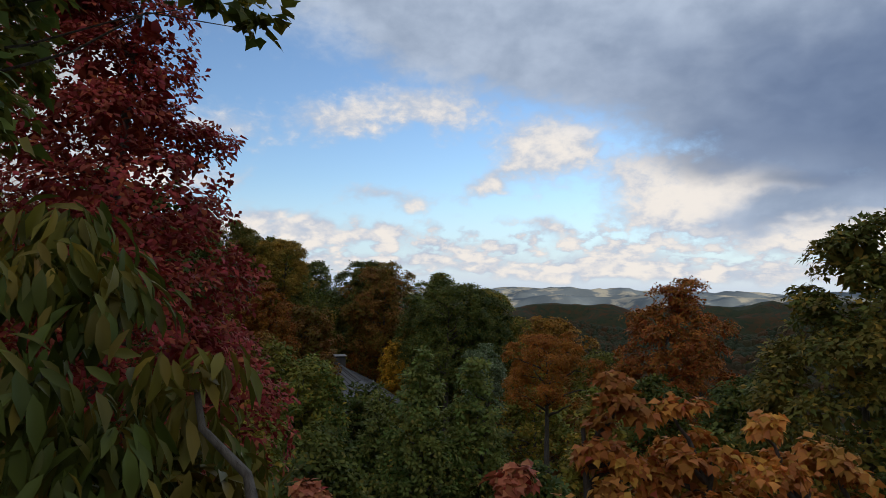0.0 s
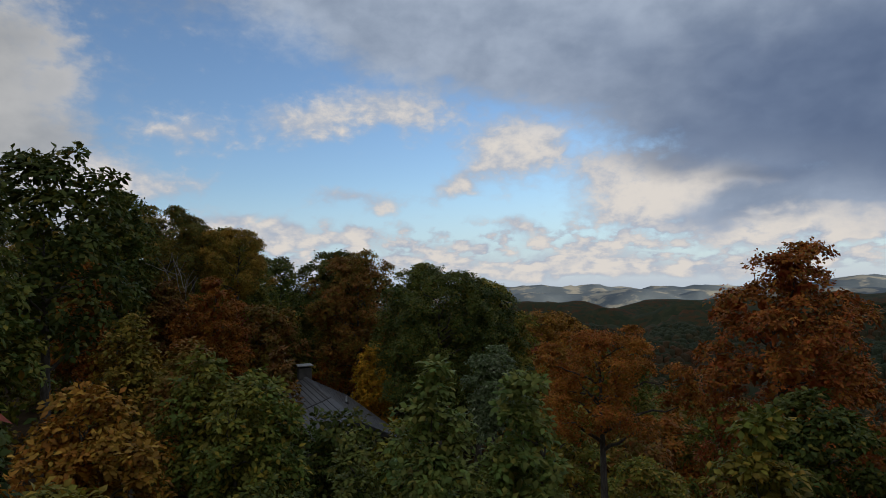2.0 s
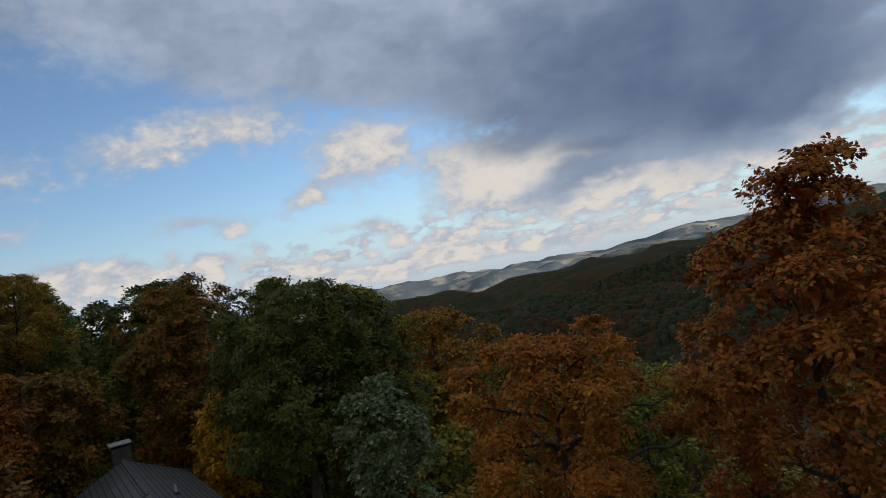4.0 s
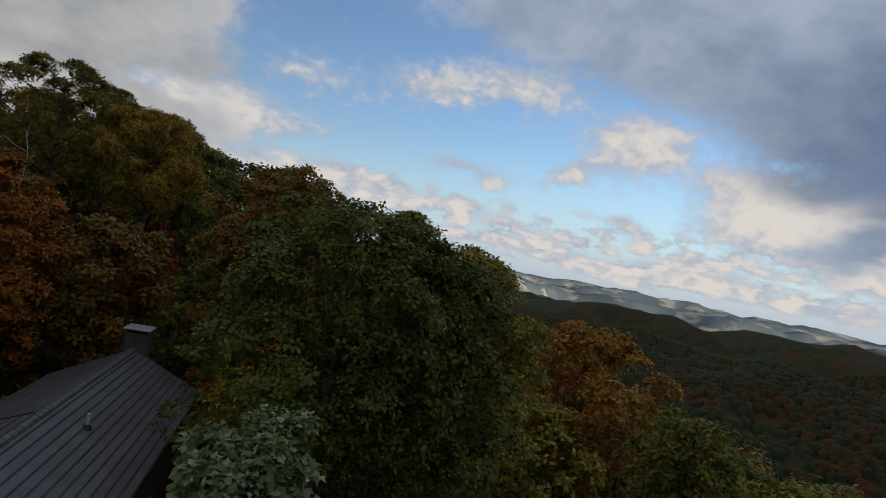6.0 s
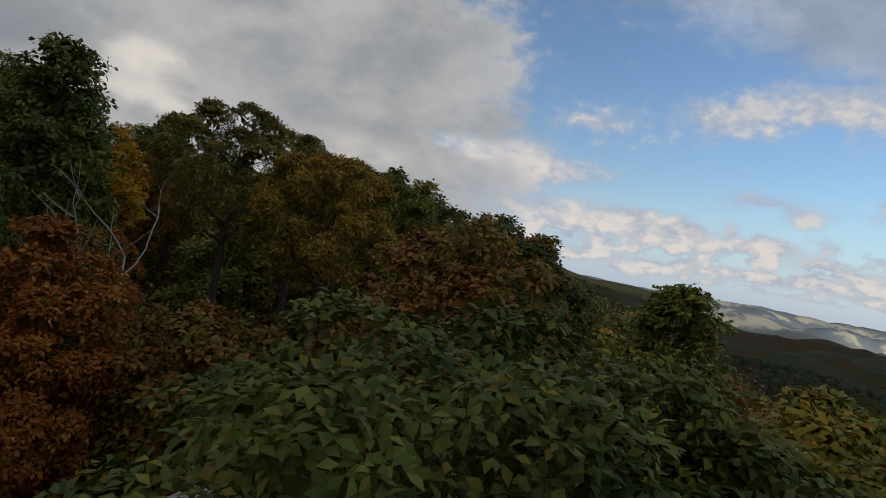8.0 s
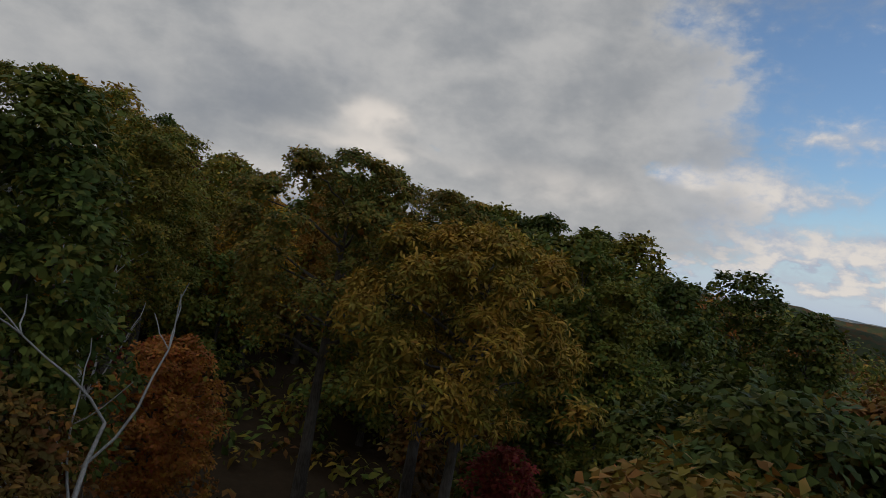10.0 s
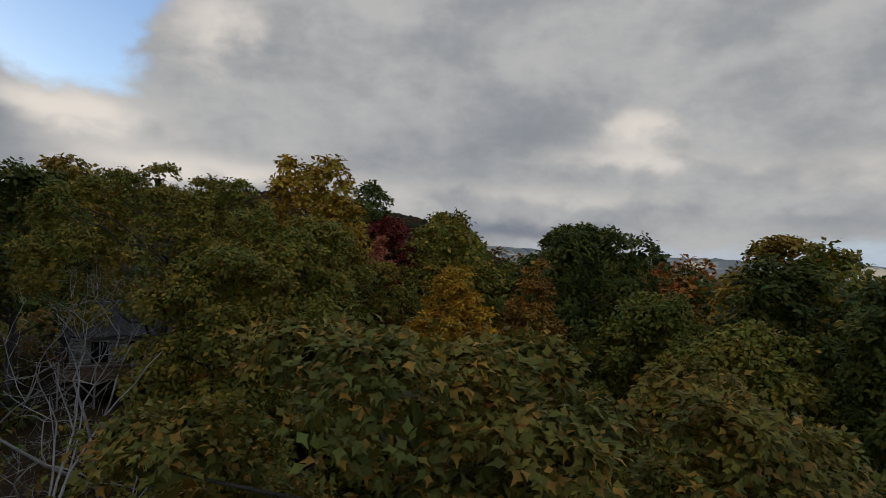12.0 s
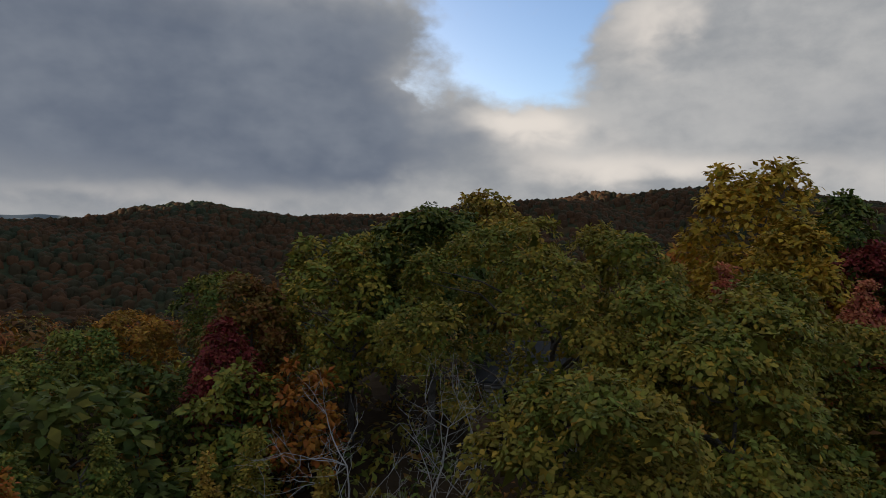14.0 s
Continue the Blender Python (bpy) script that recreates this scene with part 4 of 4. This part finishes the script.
    ("hickory_tree", -75.5, 75.0, 20.0, 3.0, "gold", "gold and green hickory in the woods", 40, "round", 9),
    ("maple_tree", -79.5, 79.6, 18.6, 2.9, "crimson", "crimson maple glowing among green oaks", 44, "round", 6),
    ("oak_tree", -82.6, 78.0, 21.6, 2.8, "dark", "dark oak beside a golden hickory", 46, "round", 9),
    ("hickory_tree", -54.5, 80.4, 15.3, 2.7, "yellow", "bright yellow hickory with a narrow crown", 22, "upright", 11),
    ("maple_tree", -57.0, 86.0, 15.3, 2.5, "tan", "orange-brown maple beside a yellow hickory", 28, "upright", 11),
    ("oak_tree", -62.7, 92.0, 18.4, 4.2, "dark", "dark green oak on the crest", 34, "round", 11),
    ("oak_tree", -73.5, 96.0, 18.0, 4.2, "dark", "dark green oak on the crest", 46, "round", 9),
    ("oak_tree", -79.0, 85.0, 18.6, 4.0, "olive", "olive oak on the crest", 46, "round", 9),
    ("maple_tree", -72.0, 71.0, 17.2, 1.6, "pink", "small pinkish maple top among oaks", 40, "upright", 6),
    ("maple_tree", -70.5, 78.0, 16.7, 1.9, "pink", "pink-orange maple top among oaks", 34, "upright", 6),
    ("oak_tree", -66.0, 77.6, 14.8, 3.2, "olive", "olive oak in the middle of the woods", 28, "round", 8),
    ("oak_tree", -55.0, 105.0, 17.5, 3.6, "olive", "olive oak on the northern crest", 46, "round", 9),
    ("oak_tree", -48.0, 112.0, 16.6, 3.4, "dark", "dark oak on the northern crest", 48, "round", 9),
    ("oak_tree", -64.0, 109.0, 18.2, 3.8, "goldgreen", "gold-green oak on the northern crest", 52, "round", 9),
    ("oak_tree", -50.5, 98.5, 16.4, 3.4, "dark", "dark oak on the northern crest", 40, "round", 9),
    ("oak_tree", -84.0, 101.0, 19.0, 4.2, "olive", "olive oak on the northern crest", 60, "round", 9),
    ("oak_tree", -37.0, 121.0, 14.6, 3.4, "dark", "dark oak on the northern crest", 54, "round", 9),
    ("oak_tree", -44.0, 91.0, 13.4, 3.2, "olive", "olive oak on the northern slope", 32, "round", 8),
    ("oak_tree", -53.0, 92.0, 14.4, 3.0, "green", "green oak on the northern slope", 34, "round", 8),
    ("oak_tree", -92.0, 88.0, 20.0, 4.4, "olive", "olive oak on the northern crest", 66, "round", 9),
    ("oak_tree", -86.3, 50.4, 21.2, 4.0, "goldgreen", "gold-green oak on the ridge", 54, "round", 9),
    ("oak_tree", -78.5, 44.0, 19.0, 4.4, "olive", "olive green oak on the ridge", 50, "round", 9),
    ("oak_tree", -69.0, 46.0, 17.4, 4.2, "olive", "olive green oak above the log house", 42, "round", 9),
    ("oak_tree", -71.7, 30.7, 15.1, 3.6, "green", "green oak lower on the ridge", 50, "round", 8),
    ("oak_tree", -65.4, 39.6, 15.3, 2.9, "rust", "orange-brown oak above red maples", 42, "round", 7),
    ("oak_tree", -65.1, 26.8, 11.6, 3.4, "tan", "tan-leaved oak on the ridge", 46, "round", 7),
    ("oak_tree", -59.2, 28.5, 11.2, 3.4, "green", "green oak on the lower ridge", 42, "round", 7),
    ("oak_tree", -55.1, 29.4, 10.0, 3.2, "green", "green oak on the lower ridge", 40, "round", 7),
    ("maple_tree", -61.2, 41.2, 12.8, 2.5, "crimson", "dark red maple at the edge of a clearing", 38, "upright", 8),
    ("maple_tree", -58.6, 37.0, 9.8, 1.6, "orange", "orange-red maple at the edge of a clearing", 38, "cone", 7),
    ("young_tree", -47.1, 49.0, 10.6, 1.6, "green", "green young tree in the clearing", 25, "cone", 6),
    ("young_tree", -50.0, 54.5, 10.9, 1.6, "olive", "olive young tree in the clearing", 24, "cone", 6),
    ("young_tree", -46.4, 55.6, 11.0, 1.2, "goldgreen", "yellow-green young tree in the clearing", 20, "cone", 6),
    ("young_tree", -47.2, 60.2, 11.4, 1.2, "goldgreen", "yellow-green young tree in the clearing", 20, "cone", 6),
    ("young_tree", -44.0, 48.0, 10.6, 1.7, "green", "green young tree in the clearing", 24, "cone", 6),
    ("young_tree", -40.2, 54.6, 12.4, 1.0, "orange", "small orange tree in the clearing", 18, "cone", 5),
]
for name, x, y, top, R, leaf, label, far, shape, H in ROWS:
    extra = {}
    if name == "chestnut_oak":
        extra = dict(leafshape="long", size=0.14, droop=0.4, cap=19000, low=False)
    elif name == "flat_oak":
        name, extra = "oak_tree", dict(size=0.145, cap=27000, low=False)
    elif name == "magnolia_tree":
        extra = dict(leafshape="long", size=0.13, droop=1.7, dense=0.7, cap=7500, ragged=0.45, low=False)
    elif name == "overhanging_maple":
        name = "maple_tree"
        extra = dict(leafshape="maple", size=0.1, cap=9000, more=[(-2.75, 5.4, 10.42, 0.32), (-2.4, 5.5, 10.32, 0.3), (-2.05, 5.6, 10.14, 0.24), (-4.3, 5.0, 10.35, 0.6), (-3.7, 5.2, 10.7, 0.5), (-3.2, 5.3, 10.58, 0.34)])
    elif name == "young_tree":
        extra = dict(cap=4500 if far > 19 else 6000)
    elif name == "maple_sapling":
        extra = dict(leafshape="maple", size=0.085, droop=0.8, n=30, ragged=0.35, cap=2600, low=False)
    elif (x, y) == (4.3, 35.6):
        extra = dict(leafshape="sprig", size=0.07, cap=34000, ragged=0.4, low=False)
    elif (x, y) == (-8.5, 13.8):
        extra = dict(size=0.12, cap=42000, n=110, ragged=0.25)
    elif (x, y) == (11.2, 35.0):
        extra = dict(size=0.1, cap=34000)
    elif name == "poplar_tree":
        extra = dict(leafshape="maple", size=0.085, cap=8000, ragged=0.45, low=False)
    elif (x, y) in ((-56.5, 65.0), (-2.1, 58.3)):
        extra = dict(cap=34000, size=0.155, low=False, n=74, ragged=0.17)
    if shape == "round" and name in ("oak_tree", "hickory_tree") and far > 19:
        R *= 1.14
    tree(name, x, y, top, R, leaf, label, far, shape, H, **extra)

# ---- the rest of the woods nearby: lower trees between the large ones ----
rs = np.random.RandomState(11)
TAKEN = [(r[1], r[2], r[4]) for r in ROWS]
KEEP_OFF = [(-10.7, 54.5, 9.0), (-4.5, 47.0, 7.5), (-75.0, 58.0, 8.0), (-66.0, 59.5, 6.5), (-52.0, 60.5, 5.5), (-58.5, 59.5, 6.0), (-45.0, 58.0, 5.0), (-46.0, 65.0, 5.0), (-49.0, 55.5, 6.0), (-52.5, 50.0, 5.0), (-43.0, 52.0, 4.0)]
FLIGHT = [(p[1], p[2], p[3]) for p in PATH]
protos, finer = [], []
for i, leaf in enumerate(("dark", "green", "olive", "brown", "dark", "rust", "olive", "orange")):
    for kept, cap, far in ((protos, 1500, 40), (finer, 3900, 24)):
        kept.append(tree("forest_tree", 0, -200 - 12 * i, 9.0, 3.3, leaf, "lower %s tree filling the woods" % {"dark": "dark green", "rust": "rust-brown"}.get(leaf, leaf), far, "upright" if i % 2 else "round", 8.2, foot=0.0, cap=cap, limbs=5, n=24, group="lower trees of the woods", seed=900 + i))
used = 0
for _ in range(6000):
    x, y = rs.uniform(-112, 32), rs.uniform(8, 130)
    if any((x - a) ** 2 + (y - b) ** 2 < c * c for a, b, c in KEEP_OFF) or any((x - a) ** 2 + (y - b) ** 2 < (0.55 * c + 1.3) ** 2 for a, b, c in TAKEN):
        continue
    gz = float(land(x, y))
    tall = rs.uniform(0.72, 1.12) + 0.3 * (x < -15)
    if y < 62 and x < -30:
        tall = min(tall, (18.6 - 0.19 * math.hypot(x + 30, y - 73) - gz) / 9)
        if tall < 0.35:
            continue
    gaps = [(math.hypot(x - a, y - b), c) for a, b, c in FLIGHT]
    if any(d < 32 and gz + 9 * tall > c - 1.5 - 0.2 * d for d, c in gaps):
        tall = min((c - 1.5 - 0.2 * d - gz) / 9 for d, c in gaps if d < 32)
        if tall < 0.4:
            continue
    if math.hypot(x, y) < 22 and abs(math.degrees(math.atan2(x, max(y, 0.1)))) < 50 and gz + 9 * tall > 3.5:
        continue
    TAKEN.append((x, y, 2.7))
    m = pose(x, y, gz - 0.1, rs.uniform(-4, 4), rs.uniform(-4, 4), rs.uniform(0, 360))
    close = min((x - a) ** 2 + (y - b) ** 2 for a, b, c in FLIGHT) < 30 ** 2
    t = copy_thing((finer if close else protos)[rs.randint(len(protos))], m)
    t.scale = (tall * rs.uniform(0.9, 1.2), tall * rs.uniform(0.9, 1.2), tall)
    used += 1
    if used >= 200:
        break
for p in protos + finer:
    for o in (*p.children, p):
        bpy.data.objects.remove(o)


# ---- far woods: crowns of leaf masses over the hills ----
def far_woods(name, sector, r0, r1, count, seed, leafset):
    """Woods near enough to show their boughs."""
    r = np.random.RandomState(seed)
    az = np.radians(r.uniform(sector[0], sector[1], count))
    rr = np.sqrt(r.uniform(r0 * r0, r1 * r1, count))
    x, y = OX - rr * np.sin(az), OY + rr * np.cos(az)
    z = land(x, y)
    kind = r.randint(0, len(leafset), count)
    patch = waves(x, y, 90, seed + 3, 3)
    kind = np.where(patch > 0.45, len(leafset) - 1 - kind // 2, kind)
    for k, leaf in enumerate(leafset):
        pick = np.nonzero(kind == k)[0]
        at, out, size = [], [], []
        for i in pick:
            m = int(np.clip(21000 / rr[i], 44, 170))
            R = r.uniform(3.2, 5.6)
            u = r.normal(0, 1, (m, 3))
            u[:, 2] = np.abs(u[:, 2]) - 0.25
            u /= np.linalg.norm(u, axis=1)[:, None]
            lump = 1 + 0.22 * np.sin(u[:, :1] * 5 + i) * np.cos(u[:, 1:2] * 4 + 2 * i)
            at.append(np.array([x[i], y[i], z[i] + (6.0 if rr[i] < 200 else 4.0) + r.uniform(-1.5, 1.5)]) + u * R * lump * np.array([1, 1, 1.1]) * r.uniform(0.82, 1.06, (m, 1)))
            out.append(u)
            size.append(np.full(m, R * 2.9 / math.sqrt(m)))
        v, f = leaves(r, np.vstack(at), np.vstack(out), np.concatenate(size), 0.3, 0.22)
        thing("far_woods", mesh_from(name, v, f), LEAF[leaf], "far autumn woods with %s crowns" % leaf, "woods", kind="stuff")


def canopy(name, sector, r0, r1, count, seed, wide, label, mat=None):
    """Closed woods on the far hills: one uneven little dome for each crown."""
    r = np.random.RandomState(seed)
    az = np.radians(r.uniform(sector[0], sector[1], count))
    rr = np.sqrt(r.uniform(r0 * r0, r1 * r1, count))
    x, y = OX - rr * np.sin(az), OY + rr * np.cos(az)
    z = land(x, y)
    R = wide * r.uniform(0.7, 1.3, count) * (0.75 + 0.25 * rr / r1)
    ring = np.arange(6) * math.pi / 3
    rings = [(1.0, -1.5), (0.8, 0.3)]
    pts = np.array([(q * math.cos(a + 0.5 * j), q * math.sin(a + 0.5 * j), h) for j, (q, h) in enumerate(rings) for a in ring] + [(0, 0, 0.72)])
    tri = [(j, (j + 1) % 6, 6 + j) for j in range(6)] + [((j + 1) % 6, 6 + (j + 1) % 6, 6 + j) for j in range(6)] + [(6 + j, 6 + (j + 1) % 6, 12) for j in range(6)]
    v = pts[None] * (1 + r.normal(0, 0.13, (count, 13, 3))) * R[:, None, None]
    v[:, 6:, 2] *= r.uniform(0.6, 1.15, (count, 1))
    v += np.stack([x, y, z + R * 0.3 + 2.0], -1)[:, None]
    f = (np.arange(count) * 13)[:, None, None] + np.array(tri)[None]
    thing("far_woods", mesh_from(name, v.reshape(-1, 3), f.reshape(-1, 3)), mat or CANOPY, label, "woods", kind="stuff")


far_woods("woods_east", (-62, 34), 85, 430, 1400, 31, ("olive", "brown", "green", "rust", "dark", "orange"))
far_woods("woods_west", (74, 156), 80, 330, 600, 33, ("dark", "moss", "brown", "rust", "ember"))
canopy("woods_valley", (-58, 16), 415, 1350, 15000, 32, 5.6, "dark autumn woods filling the valley")
canopy("woods_ridge", (70, 158), 320, 980, 14000, 34, 4.3, "russet and green autumn woods on the western ridge", CANOPY_RUSSET)


# ---- undergrowth on the forest floor ----
def undergrowth(count, seed):
    r = np.random.RandomState(seed)
    x, y = r.uniform(-110, 36, count), r.uniform(2, 125, count)
    u = np.array([-0.353, 0.936])
    along, across = (x + 6.05) * u[0] + (y - 44.9) * u[1], (x + 6.05) * u[1] - (y - 44.9) * u[0]
    ok = ~((along > -1) & (along < 21) & (np.abs(across) < 4.2)) & (np.hypot(x + 76, y - 58) > 7.5)
    x, y = x[ok], y[ok]
    z = land(x, y)
    kind = r.randint(0, 4, len(x))
    for k, leaf in enumerate(("dark", "olive", "brown", "green")):
        pick = kind == k
        m = int(pick.sum())
        R_, hump = r.uniform(0.6, 1.5, m), 16
        d = r.normal(0, 1, (m, hump, 3))
        d[..., 2] = np.abs(d[..., 2])
        d /= np.linalg.norm(d, axis=2)[..., None]
        at = np.stack([x[pick], y[pick], z[pick]], -1)[:, None] + d * R_[:, None, None] * np.array([1, 1, 1.25]) * r.uniform(0.6, 1.1, (m, hump, 1))
        v, f = leaves(r, at.reshape(-1, 3), d.reshape(-1, 3), np.repeat(R_ * 0.5, hump), 0.3, 0.5)
        thing("undergrowth", mesh_from("undergrowth", v, f), LEAF[leaf], "low %s brush covering the forest floor" % leaf, "undergrowth", kind="stuff")


undergrowth(4200, 77)


# ---- dead and bare trees ----
def bare_tree(name, foot, spread, height, mat, label, seed, forks=3, depth=4, lean=(0.0, 0.0), thick=0.16):
    """A leafless tree: a trunk that forks again and again into twigs."""
    r = np.random.RandomState(seed)
    z0 = float(land(*foot))
    tubes = []

    starts = []

    def grow(a, d, size, rad, level):
        if level == 1:
            starts.append(sum(len(t[0]) for t in tubes))
        d = d / np.linalg.norm(d)
        steps = 4
        pts, way_ = [a], d
        for _ in range(steps):
            way_ = way_ + r.normal(0, 0.16, 3) + np.array([0, 0, 0.05])
            way_ = way_ / np.linalg.norm(way_)
            pts.append(pts[-1] + way_ * size / steps)
        tubes.append(tube([tuple(p) for p in pts], list(np.linspace(rad, rad * 0.55, steps + 1)), 6 if level < 2 else 4))
        if level >= depth:
            return
        for k in range(forks + (level > 0)):
            at_ = pts[r.randint(2, steps + 1)] if k else pts[-1]
            side = r.normal(0, 1, 3)
            side[2] = side[2] * 0.5 + 0.25
            grow(at_, way_ * 0.75 + side * spread, size * r.uniform(0.5, 0.78), rad * r.uniform(0.42, 0.6), level + 1)

    grow(np.array([0, 0, -0.3]), np.array([lean[0], lean[1], 1.0]), height * 0.42, thick, 0)
    root = tagged(new(name), label, "tree")
    root.location = (*foot, z0)
    v, f = joined(tubes)
    marks = [0, 30, *starts[1:], len(v)]
    for lo, hi in zip(marks, marks[1:]):
        nm = "branch" if lo else "trunk"
        pick = (f.min(1) >= lo) & (f.max(1) < hi)
        ob = new(nm, mesh_from(nm, v[lo:hi], f[pick] - lo))
        ob.data.materials.append(mat)
        ob.parent = root
    return root


bare_tree("dead_tree", (-36.0, 67.6), 0.36, 15.5, BARK_DEAD, "bleached dead tree with forked bare limbs", 5, 2, 3, (0.05, 0.0), 0.17)
bare_tree("dead_tree", (-33.6, 66.0), 0.5, 6.5, BARK_DEAD, "small bleached dead tree with bare limbs", 8, 2, 3, (0.0, 0.1), 0.09)
bare_tree("bare_tree", (-47.6, 66.0), 1.15, 15.0, BARK_DEAD, "grey bare tree with a tangle of fine branches", 21, 3, 5, (0.1, -0.35), 0.16)
bare_tree("bare_tree", (-45.4, 64.2), 0.9, 11.0, BARK_DEAD, "leaning grey bare tree with broken branches", 23, 3, 5, (0.25, -1.1), 0.15)
bare_tree("bare_tree", (-23.5, 64.8), 0.5, 16.5, BARK_DEAD, "pale dead snag beside the flat-topped oak", 27, 2, 3, (0.0, 0.0), 0.16)


# ---- the log house with a deck on tall posts ----
def log_house():
    root = tagged(new("log_house"), "grey log house with a brown deck on tall posts", "house")
    root.matrix_world = Matrix.Translation((-75.4, 58.0, 5.3)) @ pose(0, 0, 0, 0, 0, 18)
    # local x faces the flight, y runs along the front
    deep, half, high = 6.0, 3.7, 2.7
    bm = bmesh.new()
    box(bm, -deep, -0.15, -half + 0.1, half - 0.1, -2.6, high)
    part("wall", bm, WALL_WOOD, root, "dark house body behind the logs")
    for i in range(10):
        z = 0.13 + i * 0.27
        for y0, y1 in ((-half, -2.3), (-0.9, 0.2), (1.7, half)) if 0.3 < z < 2.2 else ((-half, half),):
            bm = bmesh.new()
            bmesh.ops.create_cone(bm, cap_ends=True, segments=10, radius1=0.125, radius2=0.125, depth=y1 - y0, matrix=Matrix.Translation((-0.06, (y0 + y1) / 2, z)) @ Matrix.Rotation(radians(90), 4, "X"))
            part("log", bm, LOG_WOOD, root)
    for y0, y1 in ((-2.3, -0.9), (0.2, 1.7)):
        bm = bmesh.new()
        box(bm, -0.12, 0.02, y0, y1, 0.3, 2.2)
        w = part("window", bm, POST_WOOD, root, "pale window frame")
        for k in range(2):
            a = y0 + 0.1 + k * (y1 - y0 - 0.1) / 2
            bm = bmesh.new()
            box(bm, 0.01, 0.035, a, a + (y1 - y0 - 0.3) / 2, 0.4, 2.1)
            part("pane", bm, GLASS, w, "dark glass")
    bm = bmesh.new()
    prism(bm, [(0.9, 2.55), (-deep / 2, 5.0), (-deep - 0.8, 2.55), (-deep - 0.8, 2.7), (-deep / 2, 5.2), (0.9, 2.72)], -half - 0.6, half + 0.6)
    part("roof", bm, SEAM_DARK, root, "dark shingled roof")
    bm = bmesh.new()
    prism(bm, [(-0.1, high), (-deep / 2, 4.9), (-deep, high)], -half + 0.1, half - 0.1)
    part("gable", bm, LOG_WOOD, root)
    # deck
    for i in range(18):
        bm = bmesh.new()
        box(bm, 0.05 + i * 0.155, 0.19 + i * 0.155, -half - 0.8, half - 0.4, -0.13, -0.09)
        part("deck_board", bm, DECK_WOOD, root)
    for x0 in (0.3, 2.75):
        bm = bmesh.new()
        box(bm, x0 - 0.05, x0 + 0.05, -half - 0.8, half - 0.4, -0.42, -0.14)
        part("deck_beam", bm, DECK_WOOD, root)
    for z in (0.18, 0.4, 0.62, 0.86):
        bm = bmesh.new()
        box(bm, 2.74, 2.79, -half - 0.8, half - 0.4, z, z + 0.09)
        part("rail", bm, DECK_WOOD, root)
    for y in (-4.3, -1.9, 0.6, 3.1):
        bm = bmesh.new()
        box(bm, 2.69, 2.83, y - 0.07, y + 0.07, -4.6, 1.0)
        post = part("post", bm, POST_WOOD, root, "tall pale deck post")
        for s in (-1, 1):
            if not -4.4 < y + s * 1.2 < 3.3:
                continue
            bm = bmesh.new()
            for v in box(bm, 2.7, 2.82, -0.05, 0.05, 0.0, 1.75):
                v.co = Matrix.Translation((0, y, -1.7)) @ pose(0, 0, 0, -s * 43, 0, 0) @ v.co
            part("brace", bm, POST_WOOD, post)
    return root


log_house()
